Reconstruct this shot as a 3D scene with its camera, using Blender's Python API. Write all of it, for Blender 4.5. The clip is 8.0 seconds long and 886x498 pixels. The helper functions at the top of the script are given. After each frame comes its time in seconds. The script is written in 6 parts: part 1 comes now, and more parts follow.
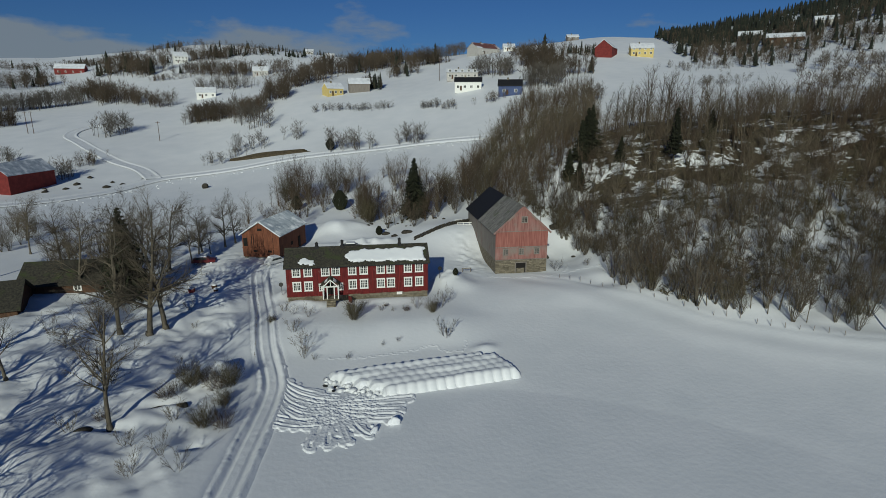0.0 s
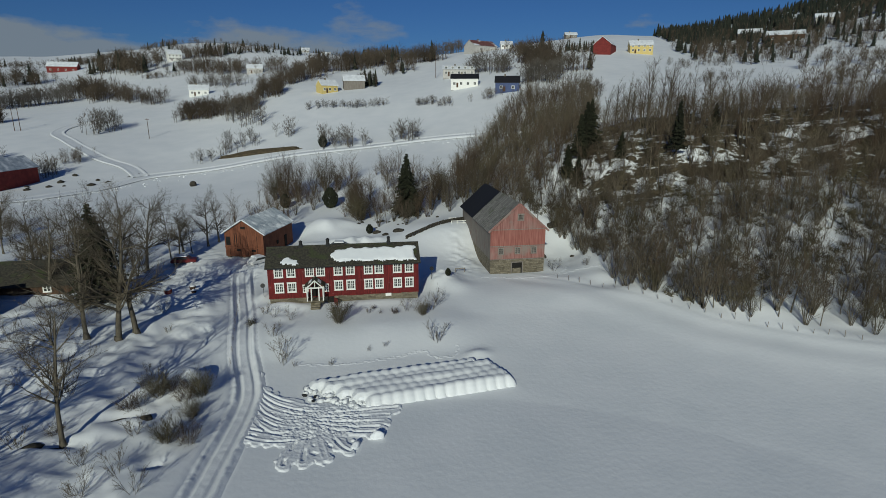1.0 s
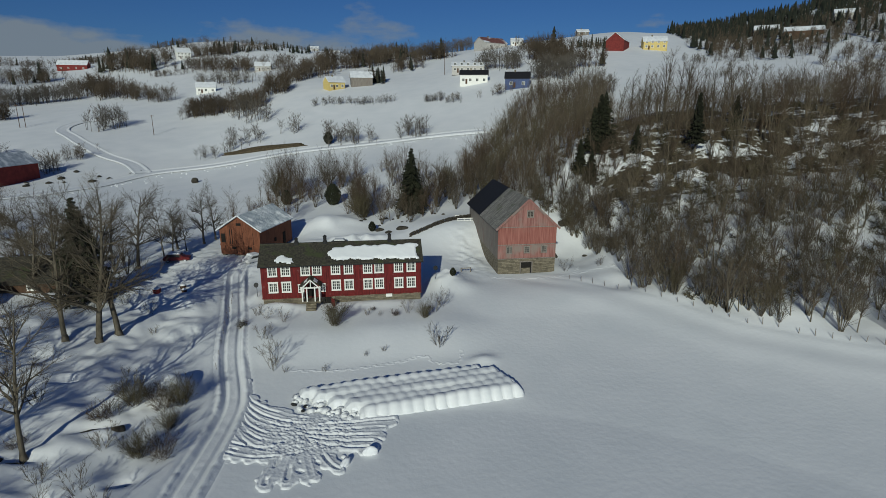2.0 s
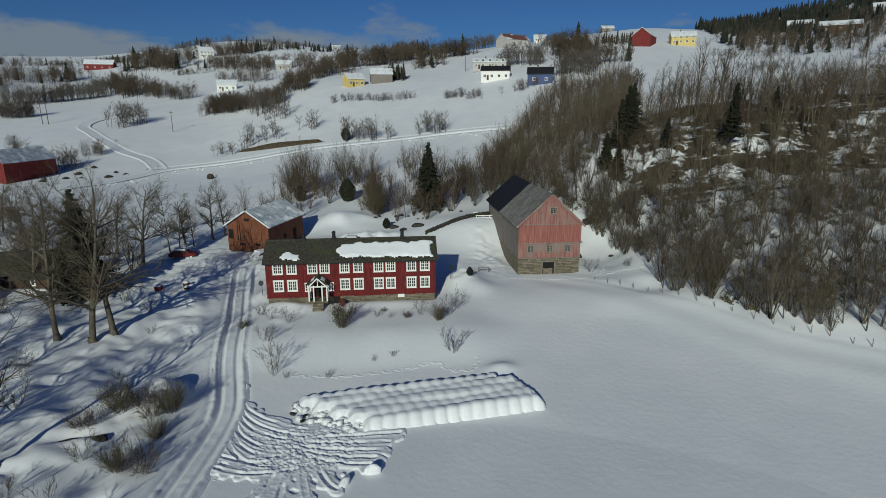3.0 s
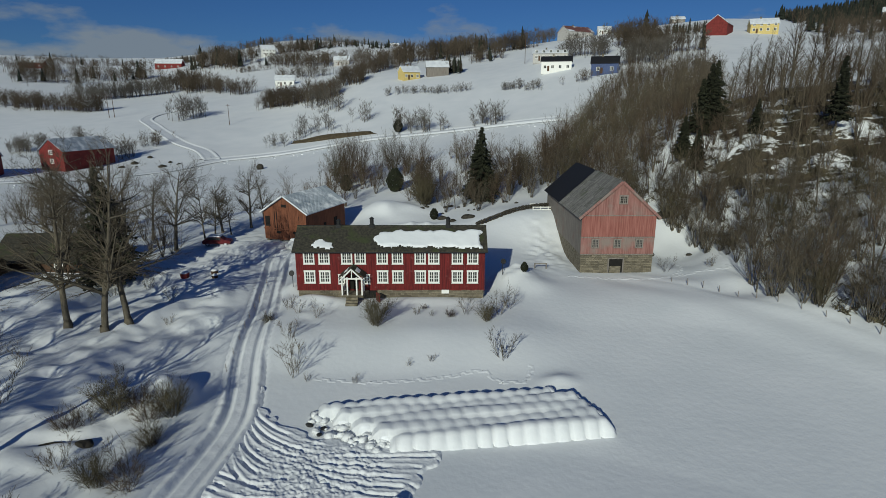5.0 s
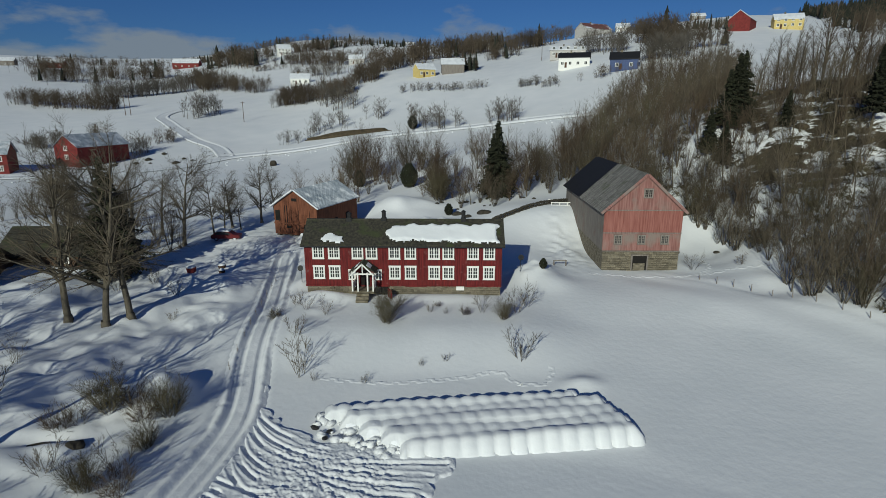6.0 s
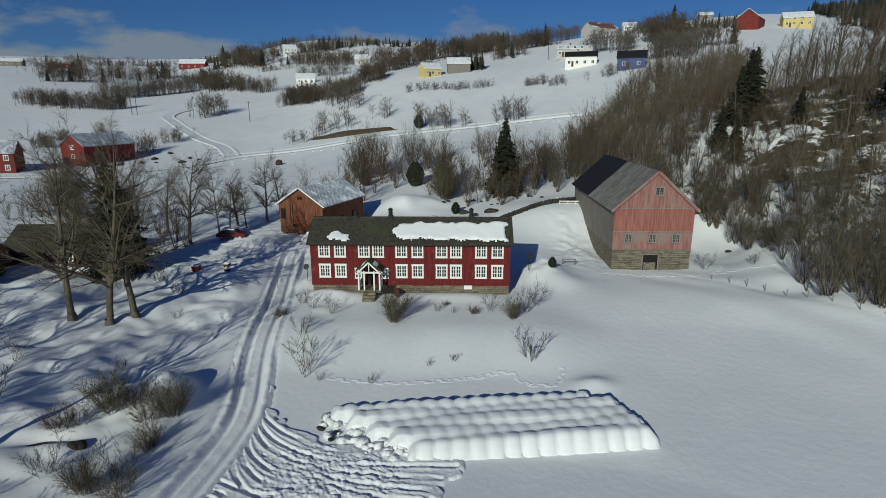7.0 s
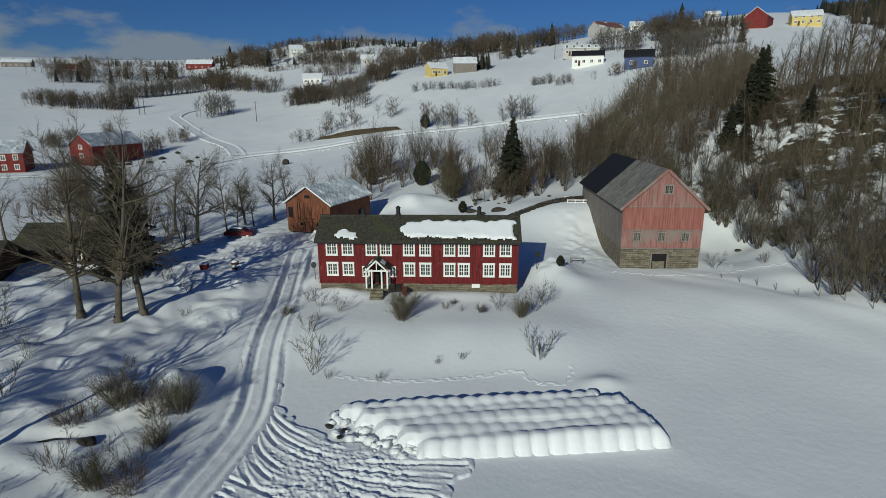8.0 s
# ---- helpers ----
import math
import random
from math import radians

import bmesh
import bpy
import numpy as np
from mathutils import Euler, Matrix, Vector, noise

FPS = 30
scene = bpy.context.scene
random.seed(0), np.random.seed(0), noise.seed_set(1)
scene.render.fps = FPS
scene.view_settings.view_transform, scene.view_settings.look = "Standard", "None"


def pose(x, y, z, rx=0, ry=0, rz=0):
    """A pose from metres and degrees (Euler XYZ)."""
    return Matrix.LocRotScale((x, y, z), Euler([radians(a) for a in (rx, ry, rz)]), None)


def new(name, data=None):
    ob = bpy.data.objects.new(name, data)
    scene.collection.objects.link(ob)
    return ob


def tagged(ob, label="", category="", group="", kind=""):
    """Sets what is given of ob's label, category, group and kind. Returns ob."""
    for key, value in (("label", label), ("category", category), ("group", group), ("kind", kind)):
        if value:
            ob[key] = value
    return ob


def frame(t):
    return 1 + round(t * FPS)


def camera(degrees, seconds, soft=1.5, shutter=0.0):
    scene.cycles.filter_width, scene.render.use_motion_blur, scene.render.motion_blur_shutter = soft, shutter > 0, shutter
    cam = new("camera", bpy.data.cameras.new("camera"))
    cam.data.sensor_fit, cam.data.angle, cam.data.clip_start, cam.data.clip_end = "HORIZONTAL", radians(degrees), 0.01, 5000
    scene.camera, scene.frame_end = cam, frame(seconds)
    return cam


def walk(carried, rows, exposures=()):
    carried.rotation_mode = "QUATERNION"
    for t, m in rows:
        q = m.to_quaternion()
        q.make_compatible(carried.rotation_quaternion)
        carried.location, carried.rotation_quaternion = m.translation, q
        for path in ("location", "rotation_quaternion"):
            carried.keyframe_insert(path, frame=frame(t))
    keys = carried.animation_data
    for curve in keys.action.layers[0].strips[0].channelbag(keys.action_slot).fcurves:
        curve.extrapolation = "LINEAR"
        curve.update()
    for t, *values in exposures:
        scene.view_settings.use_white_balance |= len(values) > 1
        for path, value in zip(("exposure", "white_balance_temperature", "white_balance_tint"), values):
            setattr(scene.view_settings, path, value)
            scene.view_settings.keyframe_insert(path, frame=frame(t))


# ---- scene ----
cam = camera(77.8, 8.0, 0.6)
METRES, EYE, TILT, LEAN, TURN = 29.5, 33.3, -14.6, 0.0, 0.0
ROWS = [
    (0.0, 0.0, 0.0, 0.0, -0.0, 0.00, 0.00),
    (0.5, 0.019, 0.0819, -0.0036, -0.1, 0.02, 0.02),
    (1.0, 0.036, 0.1665, -0.0073, -0.18, 0.03, 0.02),
    (2.5, 0.0738, 0.4314, -0.0236, 1.73, 0.07, -0.48),
    (3.0, 0.0817, 0.5207, -0.0296, 2.97, 0.08, -0.77),
    (3.5, 0.0854, 0.6096, -0.0376, 5.22, 0.06, -1.31),
    (4.0, 0.0881, 0.6953, -0.047, 6.53, 0.05, -1.62),
    (4.5, 0.0863, 0.7751, -0.0576, 7.44, 0.06, -1.85),
    (5.0, 0.0812, 0.8337, -0.0717, 8.65, 0.03, -2.15),
    (6.5, 0.0554, 0.9608, -0.1013, 10.47, 0.05, -2.54),
    (7.0, 0.0493, 0.9647, -0.1036, 10.68, 0.06, -2.56),
    (7.5, 0.0439, 0.9657, -0.1073, 10.87, 0.06, -2.58),
    (8.0, 0.04, 0.97, -0.111, 11.26, 0.05, -2.62),
]
walk(cam, [(t, pose(0, 0, EYE, TILT, LEAN, TURN) @ pose(METRES * x, METRES * y, METRES * z, 90 + pitch, roll, yaw)) for t, x, y, z, yaw, pitch, roll in ROWS], [(0.0, -0.29, 6220, 2), (8.0, -0.12, 6220, 2)])

# light: low afternoon sun behind the camera, clear northern sky with a few clouds over the hills
SUN_TURN, SUN_UP = 10.0, 23.0
sun = new("sun", bpy.data.lights.new("sun", "SUN"))
sun.data.energy, sun.data.angle, sun.data.color = 3.1, radians(0.53), (1.0, 0.97, 0.84)
sun.matrix_world = pose(0, -50, 80, 90 - SUN_UP, 0, -SUN_TURN)

world = bpy.data.worlds.new("sky")
scene.world = world
world.use_nodes = True
wn, wl = world.node_tree.nodes, world.node_tree.links
wn.clear()
sky = wn.new("ShaderNodeTexSky")
sky.sky_type, sky.sun_disc = "NISHITA", False
sky.sun_elevation, sky.sun_rotation = radians(SUN_UP), radians(180 + SUN_TURN)
sky.altitude, sky.air_density, sky.dust_density, sky.ozone_density = 400, 1.0, 0.1, 4.0
coord = wn.new("ShaderNodeTexCoord")
stretch = wn.new("ShaderNodeMapping")
stretch.inputs["Scale"].default_value = (1.0, 1.0, 2.6)
wl.new(coord.outputs["Generated"], stretch.inputs["Vector"])
puffs = wn.new("ShaderNodeTexNoise")
puffs.inputs["Scale"].default_value, puffs.inputs["Detail"].default_value, puffs.inputs["Roughness"].default_value = 5.5, 6.0, 0.55
wl.new(stretch.outputs[0], puffs.inputs["Vector"])
apart = wn.new("ShaderNodeSeparateXYZ")
wl.new(coord.outputs["Generated"], apart.inputs[0])
band = wn.new("ShaderNodeMapRange")
band.inputs["From Min"].default_value, band.inputs["From Max"].default_value = 0.075, 0.2
band.inputs["To Min"].default_value, band.inputs["To Max"].default_value = 0.23, -0.30
wl.new(apart.outputs["Z"], band.inputs["Value"])
add = wn.new("ShaderNodeMath")
wl.new(puffs.outputs["Fac"], add.inputs[0])
wl.new(band.outputs[0], add.inputs[1])
cover = wn.new("ShaderNodeMapRange")
cover.inputs["From Min"].default_value, cover.inputs["From Max"].default_value = 0.55, 0.68
cover.inputs["To Max"].default_value = 0.85
wl.new(add.outputs[0], cover.inputs["Value"])
tint = wn.new("ShaderNodeMix")
tint.data_type, tint.blend_type = "RGBA", "MULTIPLY"
tint.inputs["Factor"].default_value = 1.0
tint.inputs["B"].default_value = (0.50, 0.77, 1.27, 1)
wl.new(sky.outputs[0], tint.inputs["A"])
clouds = wn.new("ShaderNodeMix")
clouds.data_type = "RGBA"
clouds.inputs["B"].default_value = (6.2, 6.9, 7.9, 1)
wl.new(cover.outputs[0], clouds.inputs["Factor"])
wl.new(tint.outputs["Result"], clouds.inputs["A"])
shine = wn.new("ShaderNodeBackground")
shine.inputs["Strength"].default_value = 0.036
wl.new(clouds.outputs["Result"], shine.inputs["Color"])
wl.new(shine.outputs[0], wn.new("ShaderNodeOutputWorld").inputs["Surface"])



# the lie of the land
DIST = [60, 85, 115, 160, 220, 320, 460, 700, 1100]
BEARING = [-45, -34, -24, -14, -4, 6, 16, 26, 38]
# heights of the land over the field, along nine bearings from its south end
PROFILE = [
    (2.7, 3.4, 4.2, 5.6, 8.7, 16.7, 37, 68.3, 95),
    (2.6, 3.2, 3.6, 4.7, 8.7, 21.7, 37, 66.3, 102),
    (1.0, 2.7, 4.4, 5.9, 9.7, 26.7, 50, 94.3, 120),
    (0.2, 2.6, 5.0, 8.1, 16.2, 39.7, 62, 94.3, 105),
    (0.2, 2.2, 5.7, 12.1, 20.2, 43.7, 68, 74.3, 76),
    (0.2, 2.6, 7.2, 13.6, 26.7, 51.7, 77, 84.3, 86),
    (0.2, 2.2, 8.7, 21.1, 32.7, 52.7, 83, 98.3, 105),
    (0.2, 2.6, 10.7, 23.1, 33.7, 49.7, 74, 118.3, 140),
    (0.2, 2.2, 9.7, 21.1, 32.7, 48.7, 84, 134.3, 160),
]


def smooth(a, b, v):
    s = np.clip((v - a) / (b - a), 0, 1)
    return s * s * (3 - 2 * s)


def lattice(ix, iy, seed):
    h = (ix.astype(np.int64) * 374761393 + iy.astype(np.int64) * 668265263 + seed * 974711) & 0x7FFFFFFF
    h = ((h ^ (h >> 13)) * 1274126177) & 0x7FFFFFFF
    return ((h ^ (h >> 16)) & 0xFFFF) / 65535.0 * 2 - 1


def rough(x, y, size, seed):
    """Smooth noise from -1 to 1 with lumps of about that size."""
    u, v = np.asarray(x, float) / size, np.asarray(y, float) / size
    iu, iv = np.floor(u).astype(np.int64), np.floor(v).astype(np.int64)
    fu, fv = u - iu, v - iv
    fu, fv = fu * fu * (3 - 2 * fu), fv * fv * (3 - 2 * fv)
    a = lattice(iu, iv, seed) * (1 - fu) + lattice(iu + 1, iv, seed) * fu
    b = lattice(iu, iv + 1, seed) * (1 - fu) + lattice(iu + 1, iv + 1, seed) * fu
    return a * (1 - fv) + b * fv


def spline(p0, p1, p2, p3, f):
    return p1 + 0.5 * f * (p2 - p0 + f * (2 * p0 - 5 * p1 + 4 * p2 - p3 + f * (3 * (p1 - p2) + p3 - p0)))


def bump(x, y, cx, cy, rx, ry, turn=0.0):
    c, s = math.cos(radians(turn)), math.sin(radians(turn))
    dx, dy = x - cx, y - cy
    return np.exp(-(((dx * c + dy * s) / rx) ** 2 + ((-dx * s + dy * c) / ry) ** 2))


def slab(x, y, cx, cy, hx, hy, turn, edge):
    """1 inside a turned rectangle, falling to 0 over the edge's width."""
    c, s = math.cos(radians(turn)), math.sin(radians(turn))
    u, v = np.abs((x - cx) * c + (y - cy) * s) - hx, np.abs(-(x - cx) * s + (y - cy) * c) - hy
    return 1 - smooth(0, edge, np.hypot(np.maximum(u, 0), np.maximum(v, 0)))


def hills(x, y):
    table = np.array(PROFILE)
    d = np.maximum(np.hypot(x, y), 1.0)
    a = np.interp(np.degrees(np.arctan2(x, np.maximum(y, 1.0))), BEARING, np.arange(9.0))
    r = np.interp(np.log(d), np.log(DIST), np.arange(9.0))
    ia, ir = np.clip(a.astype(int), 0, 7), np.clip(r.astype(int), 0, 7)
    fa, fr = a - ia, r - ir
    line = []
    for k in (-1, 0, 1, 2):
        row = np.clip(ia + k, 0, 8)
        line.append(spline(*(table[row, np.clip(ir + j, 0, 8)] for j in (-1, 0, 1, 2)), fr))
    z = spline(*line, fa)
    return z * smooth(-60, 30, y) * smooth(22, 62, d)


def near_line(x, y, line):
    """Distance to a polyline, and how far along it (0 to its number of legs)."""
    best, along = np.full(np.shape(x), 1e9), np.zeros(np.shape(x))
    for i in range(len(line) - 1):
        (ax, ay), (bx, by) = line[i], line[i + 1]
        lx, ly = bx - ax, by - ay
        f = np.clip(((x - ax) * lx + (y - ay) * ly) / (lx * lx + ly * ly), 0, 1)
        d = np.hypot(x - ax - f * lx, y - ay - f * ly)
        along, best = np.where(d < best, i + f, along), np.minimum(d, best)
    return best, along



DRIVE = [(-12.0, -150.0), (-16.0, -40.0), (-18.0, 20.0), (-19.0, 41.0), (-19.4, 47.7), (-20.0, 56.3), (-20.9, 61.2), (-24.2, 69.2), (-27.6, 79.3), (-31.6, 90.0), (-33.6, 97.5), (-31.5, 106.0)]
PRINTS = [(-16.5, 66.8), (-11.0, 67.2), (-6.0, 68.6), (-1.2, 70.6), (0.6, 68.8), (3.0, 69.4), (3.3, 72.0)]
WOOD_EDGE = [(16.0, 96.5), (22.0, 93.5), (26.0, 91.0), (32.0, 85.5), (39.5, 77.0), (50.0, 71.5), (64.0, 66.0), (95.0, 58.0)]
BARN_PRINTS = [(8.0, 95.6), (13.0, 95.2), (18.0, 95.4), (21.5, 96.6), (23.5, 99.5), (24.0, 103.0)]
WOOD_PRINTS = [(21.5, 96.6), (25.5, 98.6), (29.5, 98.4)]


def land(x, y):
    """Height of the snow over the ground at a place."""
    x, y = np.asarray(x, float), np.asarray(y, float)
    d = np.hypot(x, y)
    z = hills(x, y)
    z = z + smooth(110, 300, d) * (rough(x, y, 45, 3) * 0.9 + rough(x, y, 18, 4) * 0.25)
    z = z + smooth(260, 700, d) * rough(x, y, 130, 5) * 4.5
    z = z + rough(x, y, 22, 6) * 0.07 + rough(x, y, 3.1, 16) * 0.012
    # terrace of the farmhouse, with the garden before it
    k = slab(x, y, -13.5, 84.5, 13.0, 8.0, 8.7, 9.0)
    z = z * (1 - k) + (2.55 + 0.05 * rough(x, y, 4, 7)) * k
    z = z + 0.75 * bump(x, y, -22.0, 82.6, 3.0, 1.5, 8.7) + 0.35 * bump(x, y, -9.0, 84.6, 6.0, 1.4, 8.7)
    # ground at the barn and rise along its long side to the bridge
    k = slab(x, y, 14.5, 100.0, 8.0, 5.0, 9.0, 14.0)
    z = z * (1 - k) + 3.05 * k
    z = z + 1.3 * bump(x, y, 0.5, 117.0, 9.0, 6.5, 10)
    k = slab(x, y, -36.5, 108.5, 5.0, 8.0, -9.0, 5.0)
    z = z * (1 - k) + 4.6 * k
    # snow heaps beside and behind the farmhouse
    z = z + 1.9 * bump(x, y, 0.8, 94.0, 2.4, 3.2, -25) * (1 + 0.16 * rough(x, y, 0.9, 38)) + 0.7 * bump(x, y, 3.4, 91.0, 2.4, 2.6)
    z = z + bump(x, y, 5.2, 106.0, 2.6, 8.0, 12) * (0.4 + 0.2 * rough(x, y, 1.0, 31) + 0.2 * rough(x + 0.4 * y, y, 0.75, 37))
    z = z + (2.4 + 0.5 * rough(x, y, 2.6, 39)) * bump(x, y, -24.0, 122.0, 6.0, 4.5, 20) + 1.2 * bump(x, y, -17.0, 112.0, 7.0, 2.0, 10) * (0.8 + 0.4 * rough(x, y, 1.3, 32))
    z = z + 1.0 * bump(x, y, -26.5, 86.5, 1.4, 2.4)
    # hummocks of the bank between the drive and the old trees
    drive, leg = near_line(x, y, DRIVE)
    k = smooth(2.5, 6.0, drive) * (1 - smooth(-24.0, -18.0, x)) * smooth(25, 40, y) * (1 - smooth(82, 92, y))
    z = z + k * (rough(x, y, 6.0, 8) * 0.6 + rough(x, y, 2.4, 9) * 0.42 + rough(x, y, 1.1, 19) * 0.16)
    z = z + k * (2.3 * bump(x, y, -26.6, 60.6, 2.9, 2.2, 20) + 0.6 * bump(x, y, -29.5, 57.5, 2.0, 1.6))
    z = z - k * (0.9 * bump(x, y, -30.8, 53.0, 1.6, 0.6, 30) + 0.9 * bump(x, y, -33.8, 48.2, 1.5, 0.6, 10) + 0.8 * bump(x, y, -24.4, 46.8, 1.2, 0.45, 40) + 1.2 * bump(x, y, -37.5, 60.0, 1.1, 0.8))
    # broken ground under the wood
    edge, leg2 = near_line(x, y, WOOD_EDGE)
    k = smooth(0, 5, x * 0.55 + y * 0.84 - 87.0) * smooth(14, 24, x) * (1 - smooth(190, 260, d))
    z = z + k * (rough(x, y, 9, 10) * 0.8 + rough(x, y, 3.5, 11) * 0.3)
    z = z + 6.5 * smooth(-11, 4, y - 130 - 3 * rough(x, y, 14, 12)) * (1 - smooth(140, 190, y)) * smooth(18, 34, x) * (1 - smooth(110, 170, x))
    z = z + 0.16 * np.exp(-((edge - 0.8) / 1.4) ** 2) * (1 + 0.3 * rough(x, y, 5, 35)) + 0.12 * np.exp(-((edge - 5.5) / 2.2) ** 2)
    # drive: cleared bed, two ruts, low banks of thrown snow
    z = z - 0.42 * (1 - smooth(1.3, 1.9, drive))
    # trodden yard between the sheds
    k = slab(x, y, -40.0, 97.0, 7.0, 7.0, -20, 4.0)
    z = z + k * (0.16 * rough(x + 0.5 * y, (y - 0.5 * x) * 3.2, 2.6, 15) + 0.12 * rough(x, y, 0.8, 17))
    k = slab(x, y, -40.5, 88.0, 4.0, 1.2, 25, 2.5)
    z = z + k * (0.35 + 0.25 * rough(x, y, 0.9, 18))
    # small drift at the corner of the bales
    z = z + 0.5 * bump(x, y, 5.8, 69.6, 1.5, 1.0, 16)
    return z


def ground(x, y):
    return float(land(np.array([x]), np.array([y]))[0])


# materials
def material(name, low, high, grain=2.0, rough_low=0.7, rough_high=0.9, stretch_by=(1, 1, 1), relief=0.0, relief_grain=20.0, stain=None, stain_size=0.4, stain_from=0.55, metal=0.0, each=0.0, specular=0.3):
    """Two tones by a grain, a second colour in stains, relief, and a shift of tone from piece to piece."""
    m = bpy.data.materials.new(name)
    m.use_nodes = True
    n, l = m.node_tree.nodes, m.node_tree.links
    b = n["Principled BSDF"]
    at = n.new("ShaderNodeTexCoord")
    mp = n.new("ShaderNodeMapping")
    mp.inputs["Scale"].default_value = stretch_by
    l.new(at.outputs["Object"], mp.inputs["Vector"])
    t = n.new("ShaderNodeTexNoise")
    t.inputs["Scale"].default_value, t.inputs["Detail"].default_value = grain, 5
    l.new(mp.outputs[0], t.inputs["Vector"])
    r = n.new("ShaderNodeValToRGB")
    r.color_ramp.elements[0].position, r.color_ramp.elements[1].position = 0.3, 0.7
    r.color_ramp.elements[0].color, r.color_ramp.elements[1].color = (*low, 1), (*high, 1)
    l.new(t.outputs["Fac"], r.inputs["Fac"])
    colour = r.outputs["Color"]
    if stain:
        s = n.new("ShaderNodeTexNoise")
        s.inputs["Scale"].default_value, s.inputs["Detail"].default_value = stain_size, 6
        l.new(at.outputs["Object"], s.inputs["Vector"])
        k = n.new("ShaderNodeMapRange")
        k.inputs["From Min"].default_value, k.inputs["From Max"].default_value = stain_from, stain_from + 0.15
        l.new(s.outputs["Fac"], k.inputs["Value"])
        x = n.new("ShaderNodeMix")
        x.data_type = "RGBA"
        x.inputs["B"].default_value = (*stain, 1)
        l.new(k.outputs[0], x.inputs["Factor"])
        l.new(colour, x.inputs["A"])
        colour = x.outputs["Result"]
    if each:
        o = n.new("ShaderNodeObjectInfo")
        v = n.new("ShaderNodeMapRange")
        v.inputs["To Min"].default_value, v.inputs["To Max"].default_value = 1 - each, 1 + each
        l.new(o.outputs["Random"], v.inputs["Value"])
        h = n.new("ShaderNodeHueSaturation")
        l.new(v.outputs[0], h.inputs["Value"])
        l.new(colour, h.inputs["Color"])
        colour = h.outputs["Color"]
    l.new(colour, b.inputs["Base Color"])
    g = n.new("ShaderNodeMapRange")
    g.inputs["To Min"].default_value, g.inputs["To Max"].default_value = rough_low, rough_high
    l.new(t.outputs["Fac"], g.inputs["Value"])
    l.new(g.outputs[0], b.inputs["Roughness"])
    b.inputs["Metallic"].default_value, b.inputs["Specular IOR Level"].default_value = metal, specular
    if relief:
        f = n.new("ShaderNodeTexNoise")
        f.inputs["Scale"].default_value, f.inputs["Detail"].default_value = relief_grain, 4
        l.new(mp.outputs[0], f.inputs["Vector"])
        u = n.new("ShaderNodeBump")
        u.inputs["Distance"].default_value, u.inputs["Strength"].default_value = relief, 1.0
        l.new(f.outputs["Fac"], u.inputs["Height"])
        l.new(u.outputs[0], b.inputs["Normal"])
    return m


SNOW = material("snow", (0.78, 0.80, 0.81), (0.85, 0.86, 0.865), 0.15, 0.5, 0.75, relief=0.03, relief_grain=1.6, specular=0.4)
SNOW_GROUND = material("snow_with_bare_heath", (0.78, 0.80, 0.81), (0.85, 0.86, 0.865), 0.15, 0.5, 0.75, relief=0.03, relief_grain=1.6, specular=0.4)
PACKED = material("packed_snow", (0.74, 0.76, 0.78), (0.84, 0.85, 0.86), 0.8, 0.5, 0.7, relief=0.03, relief_grain=5)
RED = material("red_boards", (0.072, 0.008, 0.009), (0.19, 0.022, 0.021), 4.0, 0.7, 0.9, (1.2, 1.2, 0.12), 0.02, 5.0, (0.19, 0.075, 0.07), 1.6, 0.6)
PALE_RED = material("weathered_red_boards", (0.19, 0.078, 0.066), (0.35, 0.19, 0.165), 4.0, 0.8, 0.95, (1.6, 1.6, 0.1), 0.03, 5.0, (0.24, 0.19, 0.165), 0.35, 0.5)
BRIGHT_RED = material("red_plank_wall", (0.21, 0.07, 0.056), (0.345, 0.15, 0.122), 4.0, 0.8, 0.95, (1.6, 1.6, 0.1), 0.03, 5.0, (0.25, 0.12, 0.095), 0.5, 0.56)
ORANGE = material("rust_red_boards", (0.12, 0.046, 0.026), (0.24, 0.092, 0.05), 3.0, 0.8, 0.95, (1.5, 1.5, 0.12), 0.03, 5.0, (0.12, 0.05, 0.03), 0.5, 0.56)
GREY_WOOD = material("grey_boards", (0.15, 0.13, 0.11), (0.28, 0.25, 0.22), 4.0, 0.8, 0.95, (1.6, 1.6, 0.1), 0.03, 5.0, (0.2, 0.14, 0.11), 0.4, 0.55)
WHITE = material("white_paint", (0.76, 0.75, 0.70), (0.86, 0.85, 0.80), 4.0, 0.4, 0.6, relief=0.004)
STONE = material("field_stone", (0.12, 0.104, 0.074), (0.30, 0.26, 0.19), 1.6, 0.8, 0.95, (1, 1, 2.5), 0.08, 3.0, (0.12, 0.10, 0.06), 1.2, 0.55, each=0.3)
ROOF = material("mossy_roof", (0.022, 0.021, 0.018), (0.07, 0.064, 0.046), 3.4, 0.8, 0.95, (1, 1, 1), 0.04, 6.0, (0.05, 0.06, 0.025), 0.5, 0.52)
BLACK_ROOF = material("black_felt", (0.012, 0.012, 0.014), (0.02, 0.02, 0.023), 2.0, 0.6, 0.8, relief=0.01, relief_grain=3)
GREY_ROOF = material("weathered_roof_boards", (0.14, 0.135, 0.125), (0.24, 0.23, 0.21), 3.0, 0.75, 0.95, (2.5, 0.3, 1), 0.03, 4.0, (0.11, 0.115, 0.08), 0.45, 0.54, each=0.3)
TIN = material("frosted_tin", (0.26, 0.30, 0.35), (0.50, 0.54, 0.58), 0.9, 0.5, 0.75, (1, 1, 1), 0.0, 5.0, (0.74, 0.76, 0.78), 0.6, 0.5)
BLACK = material("black_metal", (0.015, 0.015, 0.016), (0.03, 0.03, 0.03), 4.0, 0.5, 0.7)
